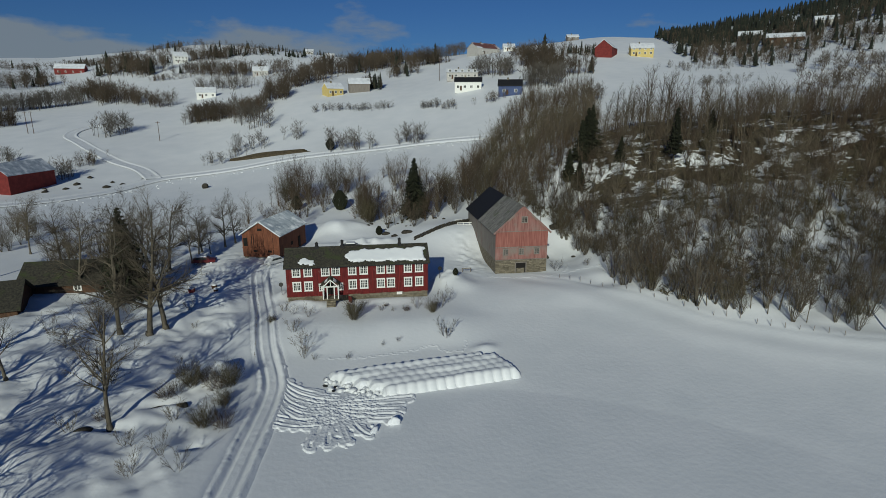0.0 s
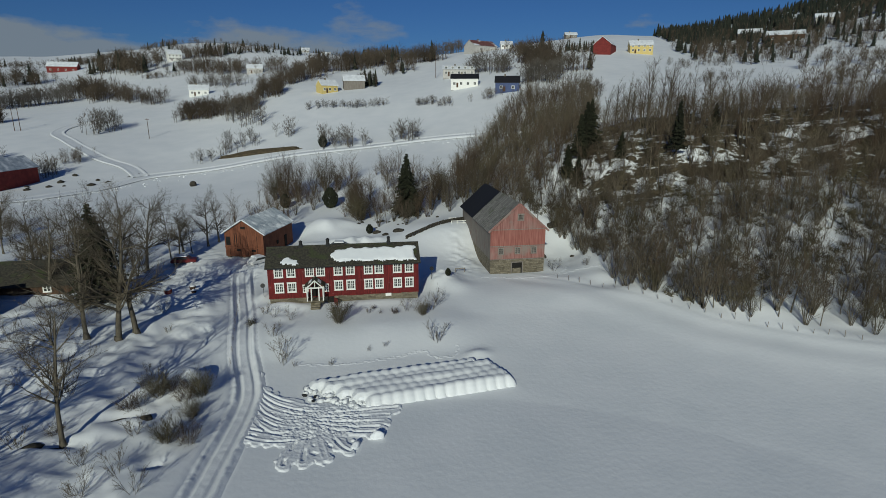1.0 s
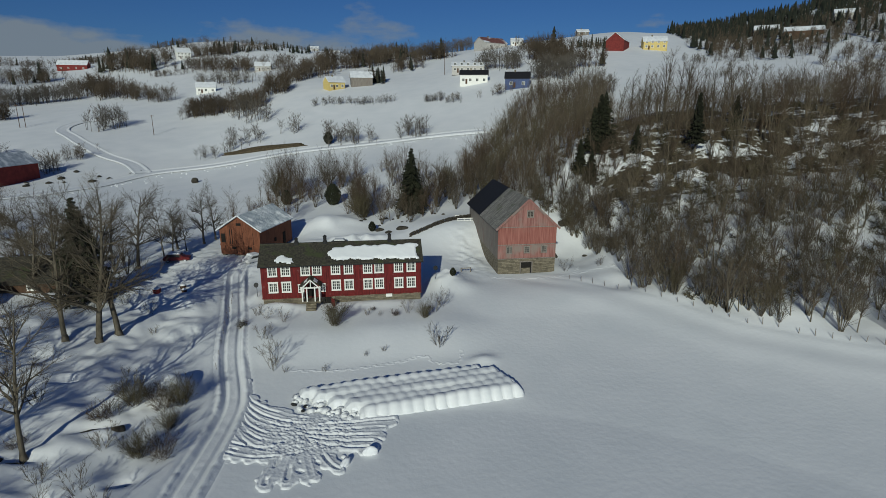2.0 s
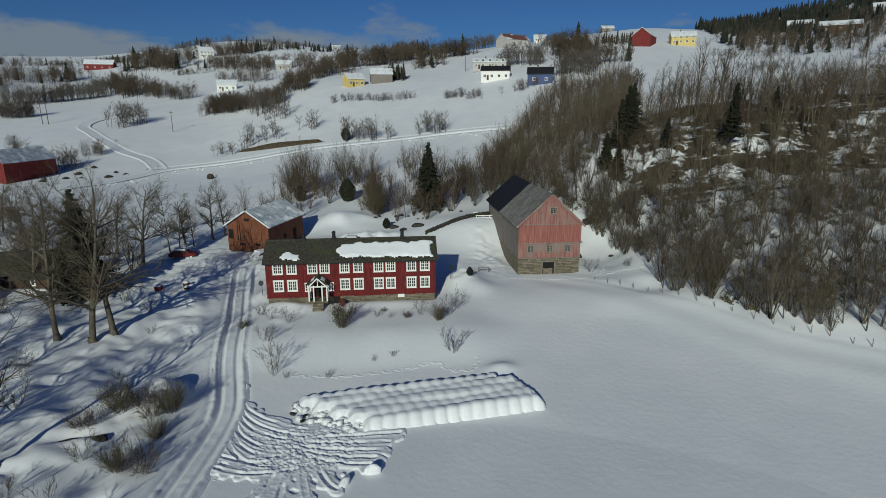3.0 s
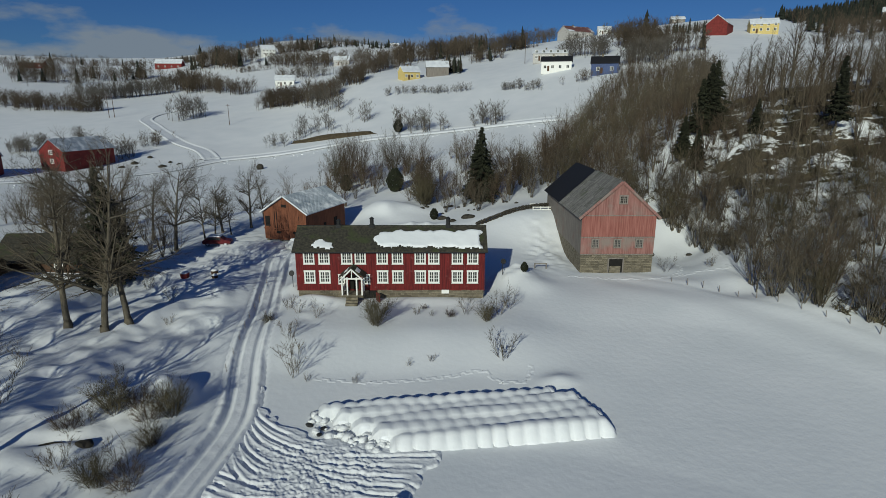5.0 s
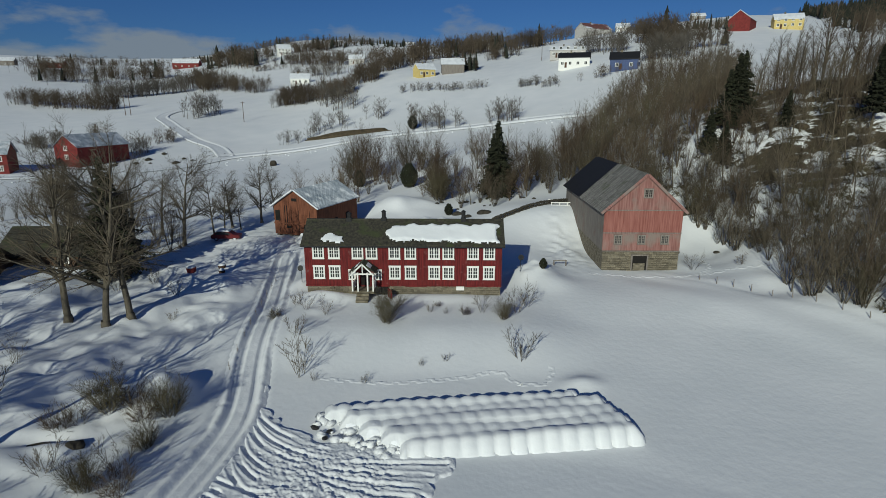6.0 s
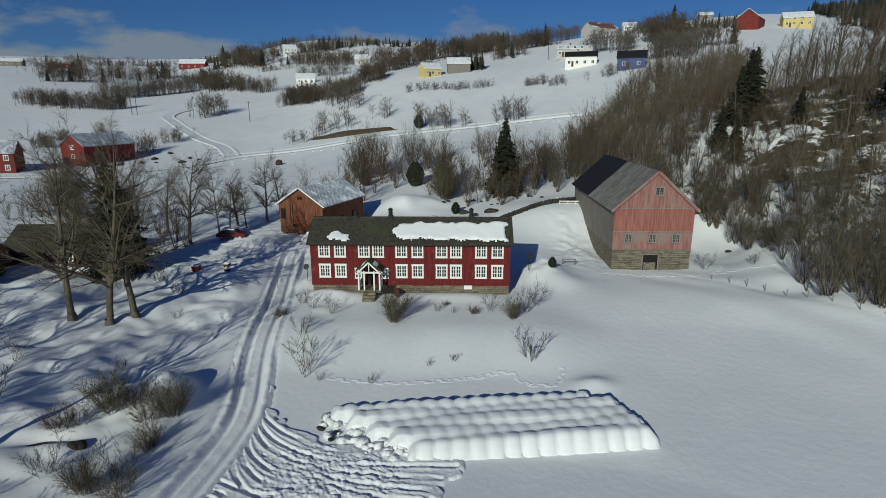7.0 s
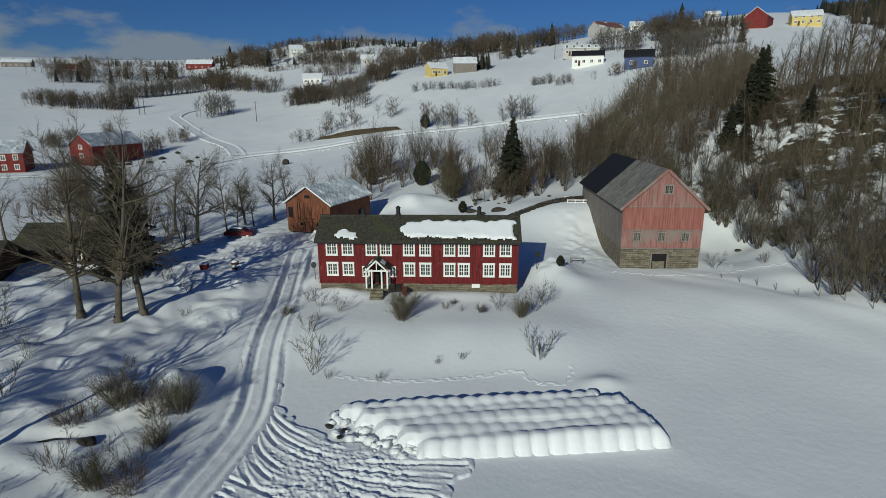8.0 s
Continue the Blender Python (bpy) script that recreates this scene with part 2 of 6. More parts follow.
DARK = material("dark_inside", (0.01, 0.009, 0.008), (0.02, 0.018, 0.016), 2.0, 0.9, 1.0)
GLASS = material("window_glass", (0.015, 0.018, 0.018), (0.06, 0.065, 0.06), 1.3, 0.05, 0.12, specular=0.45)
GREY_PANE = material("dusty_window_glass", (0.02, 0.02, 0.02), (0.06, 0.06, 0.055), 3.0, 0.2, 0.4, specular=0.5)
BARK = material("bark", (0.075, 0.064, 0.047), (0.165, 0.142, 0.105), 5.0, 0.85, 0.95, (1, 1, 0.3), 0.02, 12, each=0.15)
TWIG = material("bare_twigs", (0.072, 0.058, 0.040), (0.168, 0.137, 0.095), 0.6, 0.85, 0.95, each=0.3)
RUST_TWIG = material("russet_twigs", (0.064, 0.046, 0.031), (0.13, 0.094, 0.062), 0.6, 0.85, 0.95, each=0.25)
OLIVE_TWIG = material("olive_twigs", (0.066, 0.057, 0.032), (0.135, 0.115, 0.066), 0.6, 0.85, 0.95, each=0.25)
NEEDLES = material("spruce_needles", (0.013, 0.015, 0.008), (0.034, 0.037, 0.019), 1.5, 0.8, 0.95, each=0.2)
FAR_TWIG = material("far_bare_wood", (0.06, 0.046, 0.032), (0.13, 0.102, 0.072), 0.05, 0.9, 1.0)
GREY_TWIG = material("far_grey_wood", (0.085, 0.075, 0.062), (0.15, 0.133, 0.112), 0.05, 0.9, 1.0)
FAR_NEEDLES = material("far_spruce", (0.014, 0.019, 0.013), (0.034, 0.038, 0.026), 0.05, 0.9, 1.0)
GROUND_COVER = material("bare_heath", (0.045, 0.035, 0.022), (0.11, 0.085, 0.05), 1.4, 0.9, 1.0, relief=0.1, relief_grain=3)
YELLOW = material("yellow_paint", (0.55, 0.42, 0.15), (0.66, 0.52, 0.2), 2.0, 0.6, 0.8)
BLUE = material("blue_paint", (0.05, 0.075, 0.17), (0.08, 0.11, 0.22), 2.0, 0.6, 0.8)
BROWN = material("brown_boards", (0.06, 0.034, 0.02), (0.12, 0.066, 0.038), 3.0, 0.8, 0.95, (1.5, 1.5, 0.15), 0.02, 5)
WRAP = material("bale_wrap_and_snow", (0.78, 0.80, 0.83), (0.87, 0.88, 0.89), 0.6, 0.35, 0.6, relief=0.015, relief_grain=4)


def bare_patches(m):
    """Brown heath where the snow has melted on the wooded slope, in ragged patches."""
    n, l = m.node_tree.nodes, m.node_tree.links
    b = n["Principled BSDF"]
    base = b.inputs["Base Color"].links[0].from_socket
    at = n.new("ShaderNodeTexCoord")
    xyz = n.new("ShaderNodeSeparateXYZ")
    l.new(at.outputs["Object"], xyz.inputs[0])
    total = None
    for axis_name, lo, hi, a, z in (("X", 24, 36, -0.3, 0.0), ("X", 105, 175, 0.0, -0.1), ("Y", 104, 122, -0.3, 0.0), ("Y", 150, 172, 0.0, -0.3)):
        r = n.new("ShaderNodeMapRange")
        r.inputs["From Min"].default_value, r.inputs["From Max"].default_value = lo, hi
        r.inputs["To Min"].default_value, r.inputs["To Max"].default_value = a, z
        l.new(xyz.outputs[axis_name], r.inputs["Value"])
        if total is None:
            total = r.outputs[0]
        else:
            s = n.new("ShaderNodeMath")
            l.new(total, s.inputs[0])
            l.new(r.outputs[0], s.inputs[1])
            total = s.outputs[0]
    t = n.new("ShaderNodeTexNoise")
    t.inputs["Scale"].default_value, t.inputs["Detail"].default_value, t.inputs["Roughness"].default_value = 0.2, 9, 0.7
    sq = n.new("ShaderNodeMapping")
    sq.inputs["Scale"].default_value = (0.6, 1.5, 1.0)
    l.new(at.outputs["Object"], sq.inputs["Vector"])
    l.new(sq.outputs[0], t.inputs["Vector"])
    s = n.new("ShaderNodeMath")
    l.new(t.outputs["Fac"], s.inputs[0])
    l.new(total, s.inputs[1])
    k = n.new("ShaderNodeMapRange")
    k.inputs["From Min"].default_value, k.inputs["From Max"].default_value = 0.45, 0.49
    l.new(s.outputs[0], k.inputs["Value"])
    soil = n.new("ShaderNodeTexNoise")
    soil.inputs["Scale"].default_value, soil.inputs["Detail"].default_value = 1.2, 6
    l.new(at.outputs["Object"], soil.inputs["Vector"])
    ramp = n.new("ShaderNodeValToRGB")
    ramp.color_ramp.elements[0].color, ramp.color_ramp.elements[1].color = (0.018, 0.015, 0.01, 1), (0.10, 0.078, 0.046, 1)
    l.new(soil.outputs["Fac"], ramp.inputs["Fac"])
    x = n.new("ShaderNodeMix")
    x.data_type = "RGBA"
    l.new(k.outputs[0], x.inputs["Factor"])
    l.new(base, x.inputs["A"])
    l.new(ramp.outputs["Color"], x.inputs["B"])
    l.new(x.outputs["Result"], b.inputs["Base Color"])


bare_patches(SNOW_GROUND)


# building blocks
def empty(name, m, label="", category="", group="", kind=""):
    ob = new(name)
    ob.matrix_basis = m
    return tagged(ob, label, category, group, kind)


def part(name, bm, mat, parent=None, label="", m=None, soft=False):
    me = bpy.data.meshes.new(name)
    bm.normal_update()
    bm.to_mesh(me)
    bm.free()
    me.materials.append(mat)
    if soft:
        me.polygons.foreach_set("use_smooth", [True] * len(me.polygons))
    ob = new(name, me)
    ob.parent = parent
    if m is not None:
        ob.matrix_basis = m
    return tagged(ob, label)


def again(ob, parent, m):
    """The same mesh once more, with its own pieces, under a parent."""
    o = ob.copy()
    scene.collection.objects.link(o)
    o.parent, o.matrix_basis = parent, m
    for c in ob.children:
        again(c, o, c.matrix_basis.copy())
    return o


def box(bm, x0, x1, y0, y1, z0, z1, m=None):
    v = [bm.verts.new((x, y, z)) for z in (z0, z1) for y in (y0, y1) for x in (x0, x1)]
    for f in ((0, 2, 3, 1), (4, 5, 7, 6), (0, 1, 5, 4), (2, 6, 7, 3), (0, 4, 6, 2), (1, 3, 7, 5)):
        bm.faces.new([v[i] for i in f])
    if m is not None:
        for q in v:
            q.co = m @ q.co
    return bm


def block(x0, x1, y0, y1, z0, z1, m=None):
    return box(bmesh.new(), x0, x1, y0, y1, z0, z1, m)


def prism(bm, outline, y0, y1):
    """An outline in x and z, drawn from y0 to y1."""
    a = [bm.verts.new((x, y0, z)) for x, z in outline]
    b = [bm.verts.new((x, y1, z)) for x, z in outline]
    bm.faces.new(a)
    bm.faces.new(b[::-1])
    n = len(a)
    for i in range(n):
        bm.faces.new((a[i], b[i], b[(i + 1) % n], a[(i + 1) % n]))
    bmesh.ops.recalc_face_normals(bm, faces=bm.faces)
    return bm


def rod(bm, a, b, ra, rb, sides=6, cap=True):
    a, b = Vector(a), Vector(b)
    w = (b - a).normalized()
    u = w.orthogonal().normalized()
    v = w.cross(u)
    rings = []
    for p, r in ((a, ra), (b, rb)):
        rings.append([bm.verts.new(p + (u * math.cos(6.2832 * i / sides) + v * math.sin(6.2832 * i / sides)) * r) for i in range(sides)])
    for i in range(sides):
        j = (i + 1) % sides
        bm.faces.new((rings[0][i], rings[0][j], rings[1][j], rings[1][i]))
    if cap:
        bm.faces.new(rings[1])
    return bm


# ground
def axis(lo, fine0, fine1, hi, step, growth, most):
    mid = list(np.arange(fine0, fine1, step))
    up, s = [], step
    p = mid[-1]
    while p < hi:
        s = min(s * growth, most)
        p += s
        up.append(p)
    down, s, p = [], step, mid[0]
    while p > lo:
        s = min(s * growth, most)
        p -= s
        down.append(p)
    return np.array(down[::-1] + mid + up)


gx, gy = axis(-1600, -44, 60, 1500, 0.36, 1.055, 15), axis(-260, 44, 122, 1700, 0.36, 1.055, 13)
X, Y = np.meshgrid(gx, gy)
Z = land(X, Y)
nx, ny = len(gx), len(gy)
me = bpy.data.meshes.new("ground")
me.vertices.add(nx * ny)
me.vertices.foreach_set("co", np.stack([X, Y, Z], -1).astype(np.float32).ravel())
cell = (np.arange(ny - 1)[:, None] * nx + np.arange(nx - 1)[None, :]).ravel()
quads = np.stack([cell, cell + 1, cell + nx + 1, cell + nx], -1)
me.loops.add(quads.size)
me.loops.foreach_set("vertex_index", quads.ravel().astype(np.int32))
me.polygons.add(len(quads))
me.polygons.foreach_set("loop_start", np.arange(0, quads.size, 4, dtype=np.int32))
me.polygons.foreach_set("use_smooth", np.ones(len(quads), dtype=bool))
me.update()
me.validate()
me.materials.append(SNOW_GROUND)
tagged(new("ground", me), "rolling snow-covered fields rising to a hill", "ground", "", "structure")


# the red farmhouse
def window(width, height, panes, rows, frame_mat, glass_mat, parent, m, name="window"):
    """Casing with a hood board, two sashes with glazing bars and panes behind; front towards -y, origin at the foot of its middle."""
    b = bmesh.new()
    t = 0.17 * width / 1.3
    box(b, -width / 2, -width / 2 + t, -0.05, 0.08, 0, height)
    box(b, width / 2 - t, width / 2, -0.05, 0.08, 0, height)
    box(b, -width / 2 + t, width / 2 - t, -0.05, 0.08, 0, t)
    box(b, -width / 2 - 0.03, width / 2 + 0.03, -0.08, 0.08, height - t * 1.1, height + 0.03)
    box(b, -width / 2 - 0.04, width / 2 + 0.04, -0.09, 0.08, -0.05, 0)
    w = part(name, b, frame_mat, parent, "", m)
    b = bmesh.new()
    box(b, -0.065, 0.065, -0.03, 0.05, t, height - t)
    half = width / 2 - t - 0.05
    for side in (-1, 1):
        for i in range(1, panes):
            x = side * (0.05 + half * i / panes)
            box(b, x - 0.026, x + 0.026, -0.02, 0.03, t, height - t)
        for i in range(1, rows):
            z = t + (height - 2 * t) * i / rows
            x0, x1 = sorted((side * 0.05, side * (width / 2 - t)))
            box(b, x0, x1, -0.018, 0.03, z - 0.024, z + 0.024)
    part("glazing", b, frame_mat, w)
    for side in (-1, 1):
        x0, x1 = sorted((side * 0.05, side * (width / 2 - t)))
        part("pane", block(x0, x1, 0.0, 0.02, t, height - t), glass_mat, w)
    return w


def gable_house(name, m, width, length, base, eave, apex, wall_mat, roof_mat, label, category="house", over=0.35, ridge_along="y", thick=0.14):
    """Walls and two roof slopes; the gables look along y, or along x for a ridge along x."""
    h = empty(name, m, label, category)
    turn = None
    if ridge_along == "x":
        turn = Matrix.Translation((0, width, 0)) @ pose(0, 0, 0, 0, 0, -90)
    b = prism(bmesh.new(), [(0, base), (width, base), (width, eave), (width / 2, apex), (0, eave)], 0, length)
    part("wall", b, wall_mat, h, "", turn)
    slope = (apex - eave) / (width / 2)
    for side in (0, 1):
        x0, x1 = (-over, width / 2) if side == 0 else (width + over, width / 2)
        z0, z1 = eave - slope * over, apex
        b = prism(bmesh.new(), [(x0, z0 + 0.03), (x1, z1 + 0.03), (x1, z1 + thick), (x0, z0 + thick)], -over, length + over)
        part("roof", b, roof_mat, h, "", turn)
    return h


HOUSE = pose(-24.93, 83.21, 0, 0, 0, 8.7)
house = empty("farmhouse", HOUSE, "long two-storey red timber farmhouse with white windows and a mossy roof", "house")
LONG, DEEP, SILL, EAVE, RIDGE = 22.7, 5.9, 3.73, 8.72, 10.75
b = bmesh.new()
box(b, 0, LONG, 0, DEEP, SILL, EAVE)
part("wall", b, RED, house, "red painted board wall")
for x0 in (0, LONG - 0.25):
    b = bmesh.new()
    a0 = [b.verts.new((x0 + dx, y, z)) for dx in (0, 0.25) for y, z in ((0, EAVE), (DEEP, EAVE), (DEEP / 2, RIDGE - 0.05))]
    b.faces.new(a0[:3][::-1]), b.faces.new(a0[3:])
    for i, j in ((0, 1), (1, 2), (2, 0)):
        b.faces.new((a0[i], a0[j], a0[j + 3], a0[i + 3]))
    part("gable", b, RED, house)
# upright cover boards and corner boards
b = bmesh.new()
rng = random.Random(3)
x = 0.12
while x < LONG:
    box(b, x, x + 0.06, -0.022, 0, SILL, EAVE)
    x += 0.24 + rng.uniform(-0.02, 0.02)
tagged(part("cover_boarding", b, RED, house), kind="stuff")
for x in (0, 8.85, 12.95, 17.35, LONG - 0.2):
    part("corner_board", block(x, x + 0.2, -0.045, 0, SILL, EAVE), RED, house)
part("skirting_board", block(-0.03, LONG + 0.03, -0.07, -0.03, SILL - 0.12, SILL + 0.06), RED, house)
part("foundation", block(0.1, LONG - 0.1, 0.05, DEEP - 0.05, 1.2, SILL), STONE, house, "rough grey-brown stone foundation")
slope = (RIDGE - EAVE) / (DEEP / 2)
for side in (0, 1):
    b = bmesh.new()
    n = 40
    low, high = -0.42, DEEP / 2
    rows = []
    for i in range(n + 1):
        xx = -0.3 + (LONG + 0.6) * i / n
        sag = 0.05 * math.sin(xx * 0.9) + rng.uniform(-0.02, 0.02)
        ring = []
        for yy, up in ((low, 0.02), (high, 0.02), (high, 0.22), (low, 0.22)):
            y2 = yy if side == 0 else DEEP - yy
            ring.append(b.verts.new((xx, y2, EAVE + slope * yy + up + sag * 0.5)))
        rows.append(ring)
    for r0, r1 in zip(rows, rows[1:]):
        for i in range(4):
            b.faces.new((r0[i], r0[(i + 1) % 4], r1[(i + 1) % 4], r1[i]))
    b.faces.new(rows[0]), b.faces.new(rows[-1][::-1])
    bmesh.ops.recalc_face_normals(b, faces=b.faces)
    part("roof", b, ROOF, house, "dark mossy roof with patches of snow")
part("ridge_board", block(-0.3, LONG + 0.3, DEEP / 2 - 0.14, DEEP / 2 + 0.14, RIDGE + 0.12, RIDGE + 0.3), ROOF, house)
part("gutter", block(-0.3, LONG + 0.3, -0.5, -0.4, EAVE - 0.33, EAVE - 0.2), BLACK, house)
first = None
WINDOWS = (1.6, 3.42, 6.15, 7.77, 10.4, 12.23, 14.95, 16.58, 19.4, 21.24)
for low in (6.93, 4.54):
    for i, x in enumerate(WINDOWS):
        if low < 5 and i in (2, 3):
            continue
        m = pose(x, -0.03, low)
        first = again(first, house, m) if first else window(1.34, 1.58, 2, 3, WHITE, GLASS, house, m)
for x, tall in ((4.8, 0.9), (8.9, 1.15), (18.3, 1.15)):
    c = part("chimney", block(x - 0.3, x + 0.3, DEEP / 2 - 0.3, DEEP / 2 + 0.3, RIDGE - 0.1, RIDGE + 0.42), BLACK, house, "dark chimney with a metal cowl")
    b = bmesh.new()
    rod(b, (x, DEEP / 2, RIDGE + 0.4), (x, DEEP / 2, RIDGE + tall), 0.24, 0.24, 10)
    rod(b, (x, DEEP / 2, RIDGE + tall), (x, DEEP / 2, RIDGE + tall + 0.22), 0.32, 0.05, 10)
    part("cowl", b, BLACK, c)


def snow_sheet(length, deep, thick, seed, grid=0.085):
    """A pillow of snow with a ragged outline, in x and y, its foot at z = 0."""
    b = bmesh.new()
    nx2, ny2 = int(length / grid), int(deep / grid)
    xs, ys = np.meshgrid(np.linspace(-0.5, length + 0.5, nx2), np.linspace(-0.5, deep + 0.5, ny2), indexing="ij")
    inset = np.minimum(np.minimum(xs, length - xs) * 1.0, np.minimum(ys, deep - ys))
    inset = inset + 0.28 * rough(xs, ys, 1.3, seed) + 0.2 * rough(xs, ys, 0.5, seed + 1) + 0.5 * smooth(2.0, 0.0, xs) * (rough(xs, ys, 0.8, seed + 2) - 0.35)
    hgt = thick * np.sqrt(np.clip(inset / 0.3, 0, 1)) + 0.03 * rough(xs, ys, 0.9, seed + 3)
    idx = {}
    for i in range(nx2):
        for j in range(ny2):
            if inset[i, j] > -0.02:
                idx[i, j] = b.verts.new((xs[i, j], ys[i, j], max(hgt[i, j], 0.0)))
    for i in range(nx2 - 1):
        for j in range(ny2 - 1):
            ring = [(i, j), (i + 1, j), (i + 1, j + 1), (i, j + 1)]
            if all(q in idx for q in ring):
                b.faces.new([idx[q] for q in ring])
    return b


tilt = math.degrees(math.atan(slope))
on_roof = HOUSE @ pose(0, -0.42, EAVE - 0.42 * slope + 0.22, tilt, 0, 0)
tagged(part("roof_snow", snow_sheet(12.6, 2.75, 0.26, 41), SNOW, None, "", on_roof @ pose(9.6, 0.42, 0.04), True), "thick white blanket of snow on the farmhouse roof", "snow")
tagged(part("roof_snow", snow_sheet(3.3, 1.25, 0.16, 51), SNOW, None, "", on_roof @ pose(1.4, 0.35, 0.03), True), "small ragged patch of snow on the farmhouse roof", "snow")

# porch
PX, PW, PD = 6.95, 2.5, 1.8
b = prism(bmesh.new(), [(-PW / 2 - 0.25, 5.75), (0, 6.85), (PW / 2 + 0.25, 5.75), (PW / 2 + 0.25, 5.87), (0, 6.98), (-PW / 2 - 0.25, 5.87)], -PD - 0.2, 0)
porch = part("porch", b, ROOF, house, "white gabled entrance porch with posts", pose(PX, 0, 0))
for x in (-PW / 2 + 0.08, PW / 2 - 0.08, -0.55, 0.55):
    for y in ((-PD, -0.1) if abs(x) > 0.6 else (-PD,)):
        part("post", block(x - 0.08, x + 0.08, y - 0.08, y + 0.08, 3.6, 5.8), WHITE, porch)
for sx in (-1, 1):
    part("railing", block(sx * (PW / 2 - 0.08) - 0.04, sx * (PW / 2 - 0.08) + 0.04, -PD + 0.1, -0.2, 3.75, 4.55), WHITE, porch)
    b = bmesh.new()
    box(b, 0, math.hypot(PW / 2 + 0.3, 1.15), -0.03, 0.03, -0.16, 0.0)
    part("barge_board", b, WHITE, porch, "", pose(0, -PD - 0.24, 6.95) @ (pose(0, 0, 0, 0, 44.5, 0) if sx > 0 else pose(0, 0, 0, 0, 44.5, 180) ))
for sx in (-1, 1):
    m = pose(0, 0, 6.98) @ (pose(0, 0, 0, 0, 41.5, 0) if sx > 0 else Matrix.Diagonal((-1, 1, 1, 1)) @ pose(0, 0, 0, 0, 41.5, 0))
    part("porch_snow", block(0.55, 1.5, -PD, -0.5, 0.0, 0.1), SNOW, porch, "", m)
part("tie_beam", block(-PW / 2, PW / 2, -PD - 0.06, -PD + 0.06, 5.55, 5.72), WHITE, porch)
part("king_post", block(-0.05, 0.05, -PD - 0.05, -PD + 0.05, 5.7, 6.7), WHITE, porch)
part("deck", block(-PW / 2, PW / 2, -PD, 0, 3.3, 3.6), STONE, porch)
for i in range(3):
    part("step", block(-0.7, 0.7, -PD - 0.35 * (i + 1), -PD - 0.35 * i, 2.3, 3.42 - 0.28 * i), STONE, porch)
part("door", block(-0.5, 0.5, -0.06, 0.0, 3.6, 5.6), DARK, porch, "dark entrance door")
for sx in (-1, 1):
    window(0.75, 1.2, 1, 3, WHITE, GLASS, house, pose(PX + sx * 1.55, -0.03, 4.45))
b = prism(bmesh.new(), [(0, 2.3), (0.95, 2.3), (0.95, 3.7), (0.0, 3.7)], -0.12, 0.0)
part("cellar_hatch", b, RED, house, "open red cellar door", pose(9.75, -0.9, 0, 0, 0, -60))
part("cellar_entrance", block(8.75, 9.6, -0.1, 0.06, 2.2, 3.6), DARK, house)

# the barn
BARN = pose(9.63, 97.43, 0, 0, 0, 9.0)
barn = empty("barn", BARN, "tall weathered red timber barn on a stone base", "barn")
BW, BL, B0, B1, BE, BA = 9.9, 25.0, 5.75, 8.15, 11.1, 15.6
part("base_wall", block(0.05, BW - 0.05, 0.05, BL, 1.5, B0), STONE, barn, "dry stone base wall")
part("front_boarding", block(0, BW, 0, 0.2, B0, B1), PALE_RED, barn, "faded red boards")
part("front_boarding", block(0, BW, -0.04, 0.2, B1, BE), BRIGHT_RED, barn, "brighter red boards")
b = prism(bmesh.new(), [(0, BE), (BW, BE), (BW / 2, BA - 0.1)], -0.06, 0.2)
part("gable", b, PALE_RED, barn)
part("back_gable", prism(bmesh.new(), [(0, B0), (BW, B0), (BW, BE), (BW / 2, BA - 0.1), (0, BE)], BL - 0.2, BL), GREY_WOOD, barn)
part("side_wall", block(-0.02, 0.2, 0.2, BL - 0.2, B0, BE), GREY_WOOD, barn, "bare grey board wall")
part("side_wall", block(BW - 0.2, BW + 0.02, 0.2, BL - 0.2, B0, BE), GREY_WOOD, barn)
for z in (B0, B1, BE):
    part("belt_board", block(-0.03, BW + 0.03, -0.1, 0.0, z - 0.06, z + 0.06), GREY_WOOD, barn)
for z0, z1, y, mat in ((B0, B1, -0.025, PALE_RED), (B1, BE, -0.065, BRIGHT_RED)):
    b = bmesh.new()
    x = 0.1
    while x < BW:
        box(b, x, x + 0.07, y, y + 0.04, z0, z1)
        x += 0.27 + rng.uniform(-0.03, 0.03)
    tagged(part("cover_boarding", b, mat, barn), kind="stuff")
b = bmesh.new()
x = 0.3
while x < BW - 0.2:
    box(b, x, x + 0.07, -0.085, -0.05, BE, BE + (BA - BE) * (1 - abs(x / (BW / 2) - 1)) - 0.15)
    x += 0.27 + rng.uniform(-0.03, 0.03)
tagged(part("cover_boarding", b, PALE_RED, barn), kind="stuff")
slope_b = (BA - BE) / (BW / 2)
run = math.hypot(BW / 2 + 0.45, slope_b * (BW / 2 + 0.45))
lean = math.degrees(math.atan(slope_b))
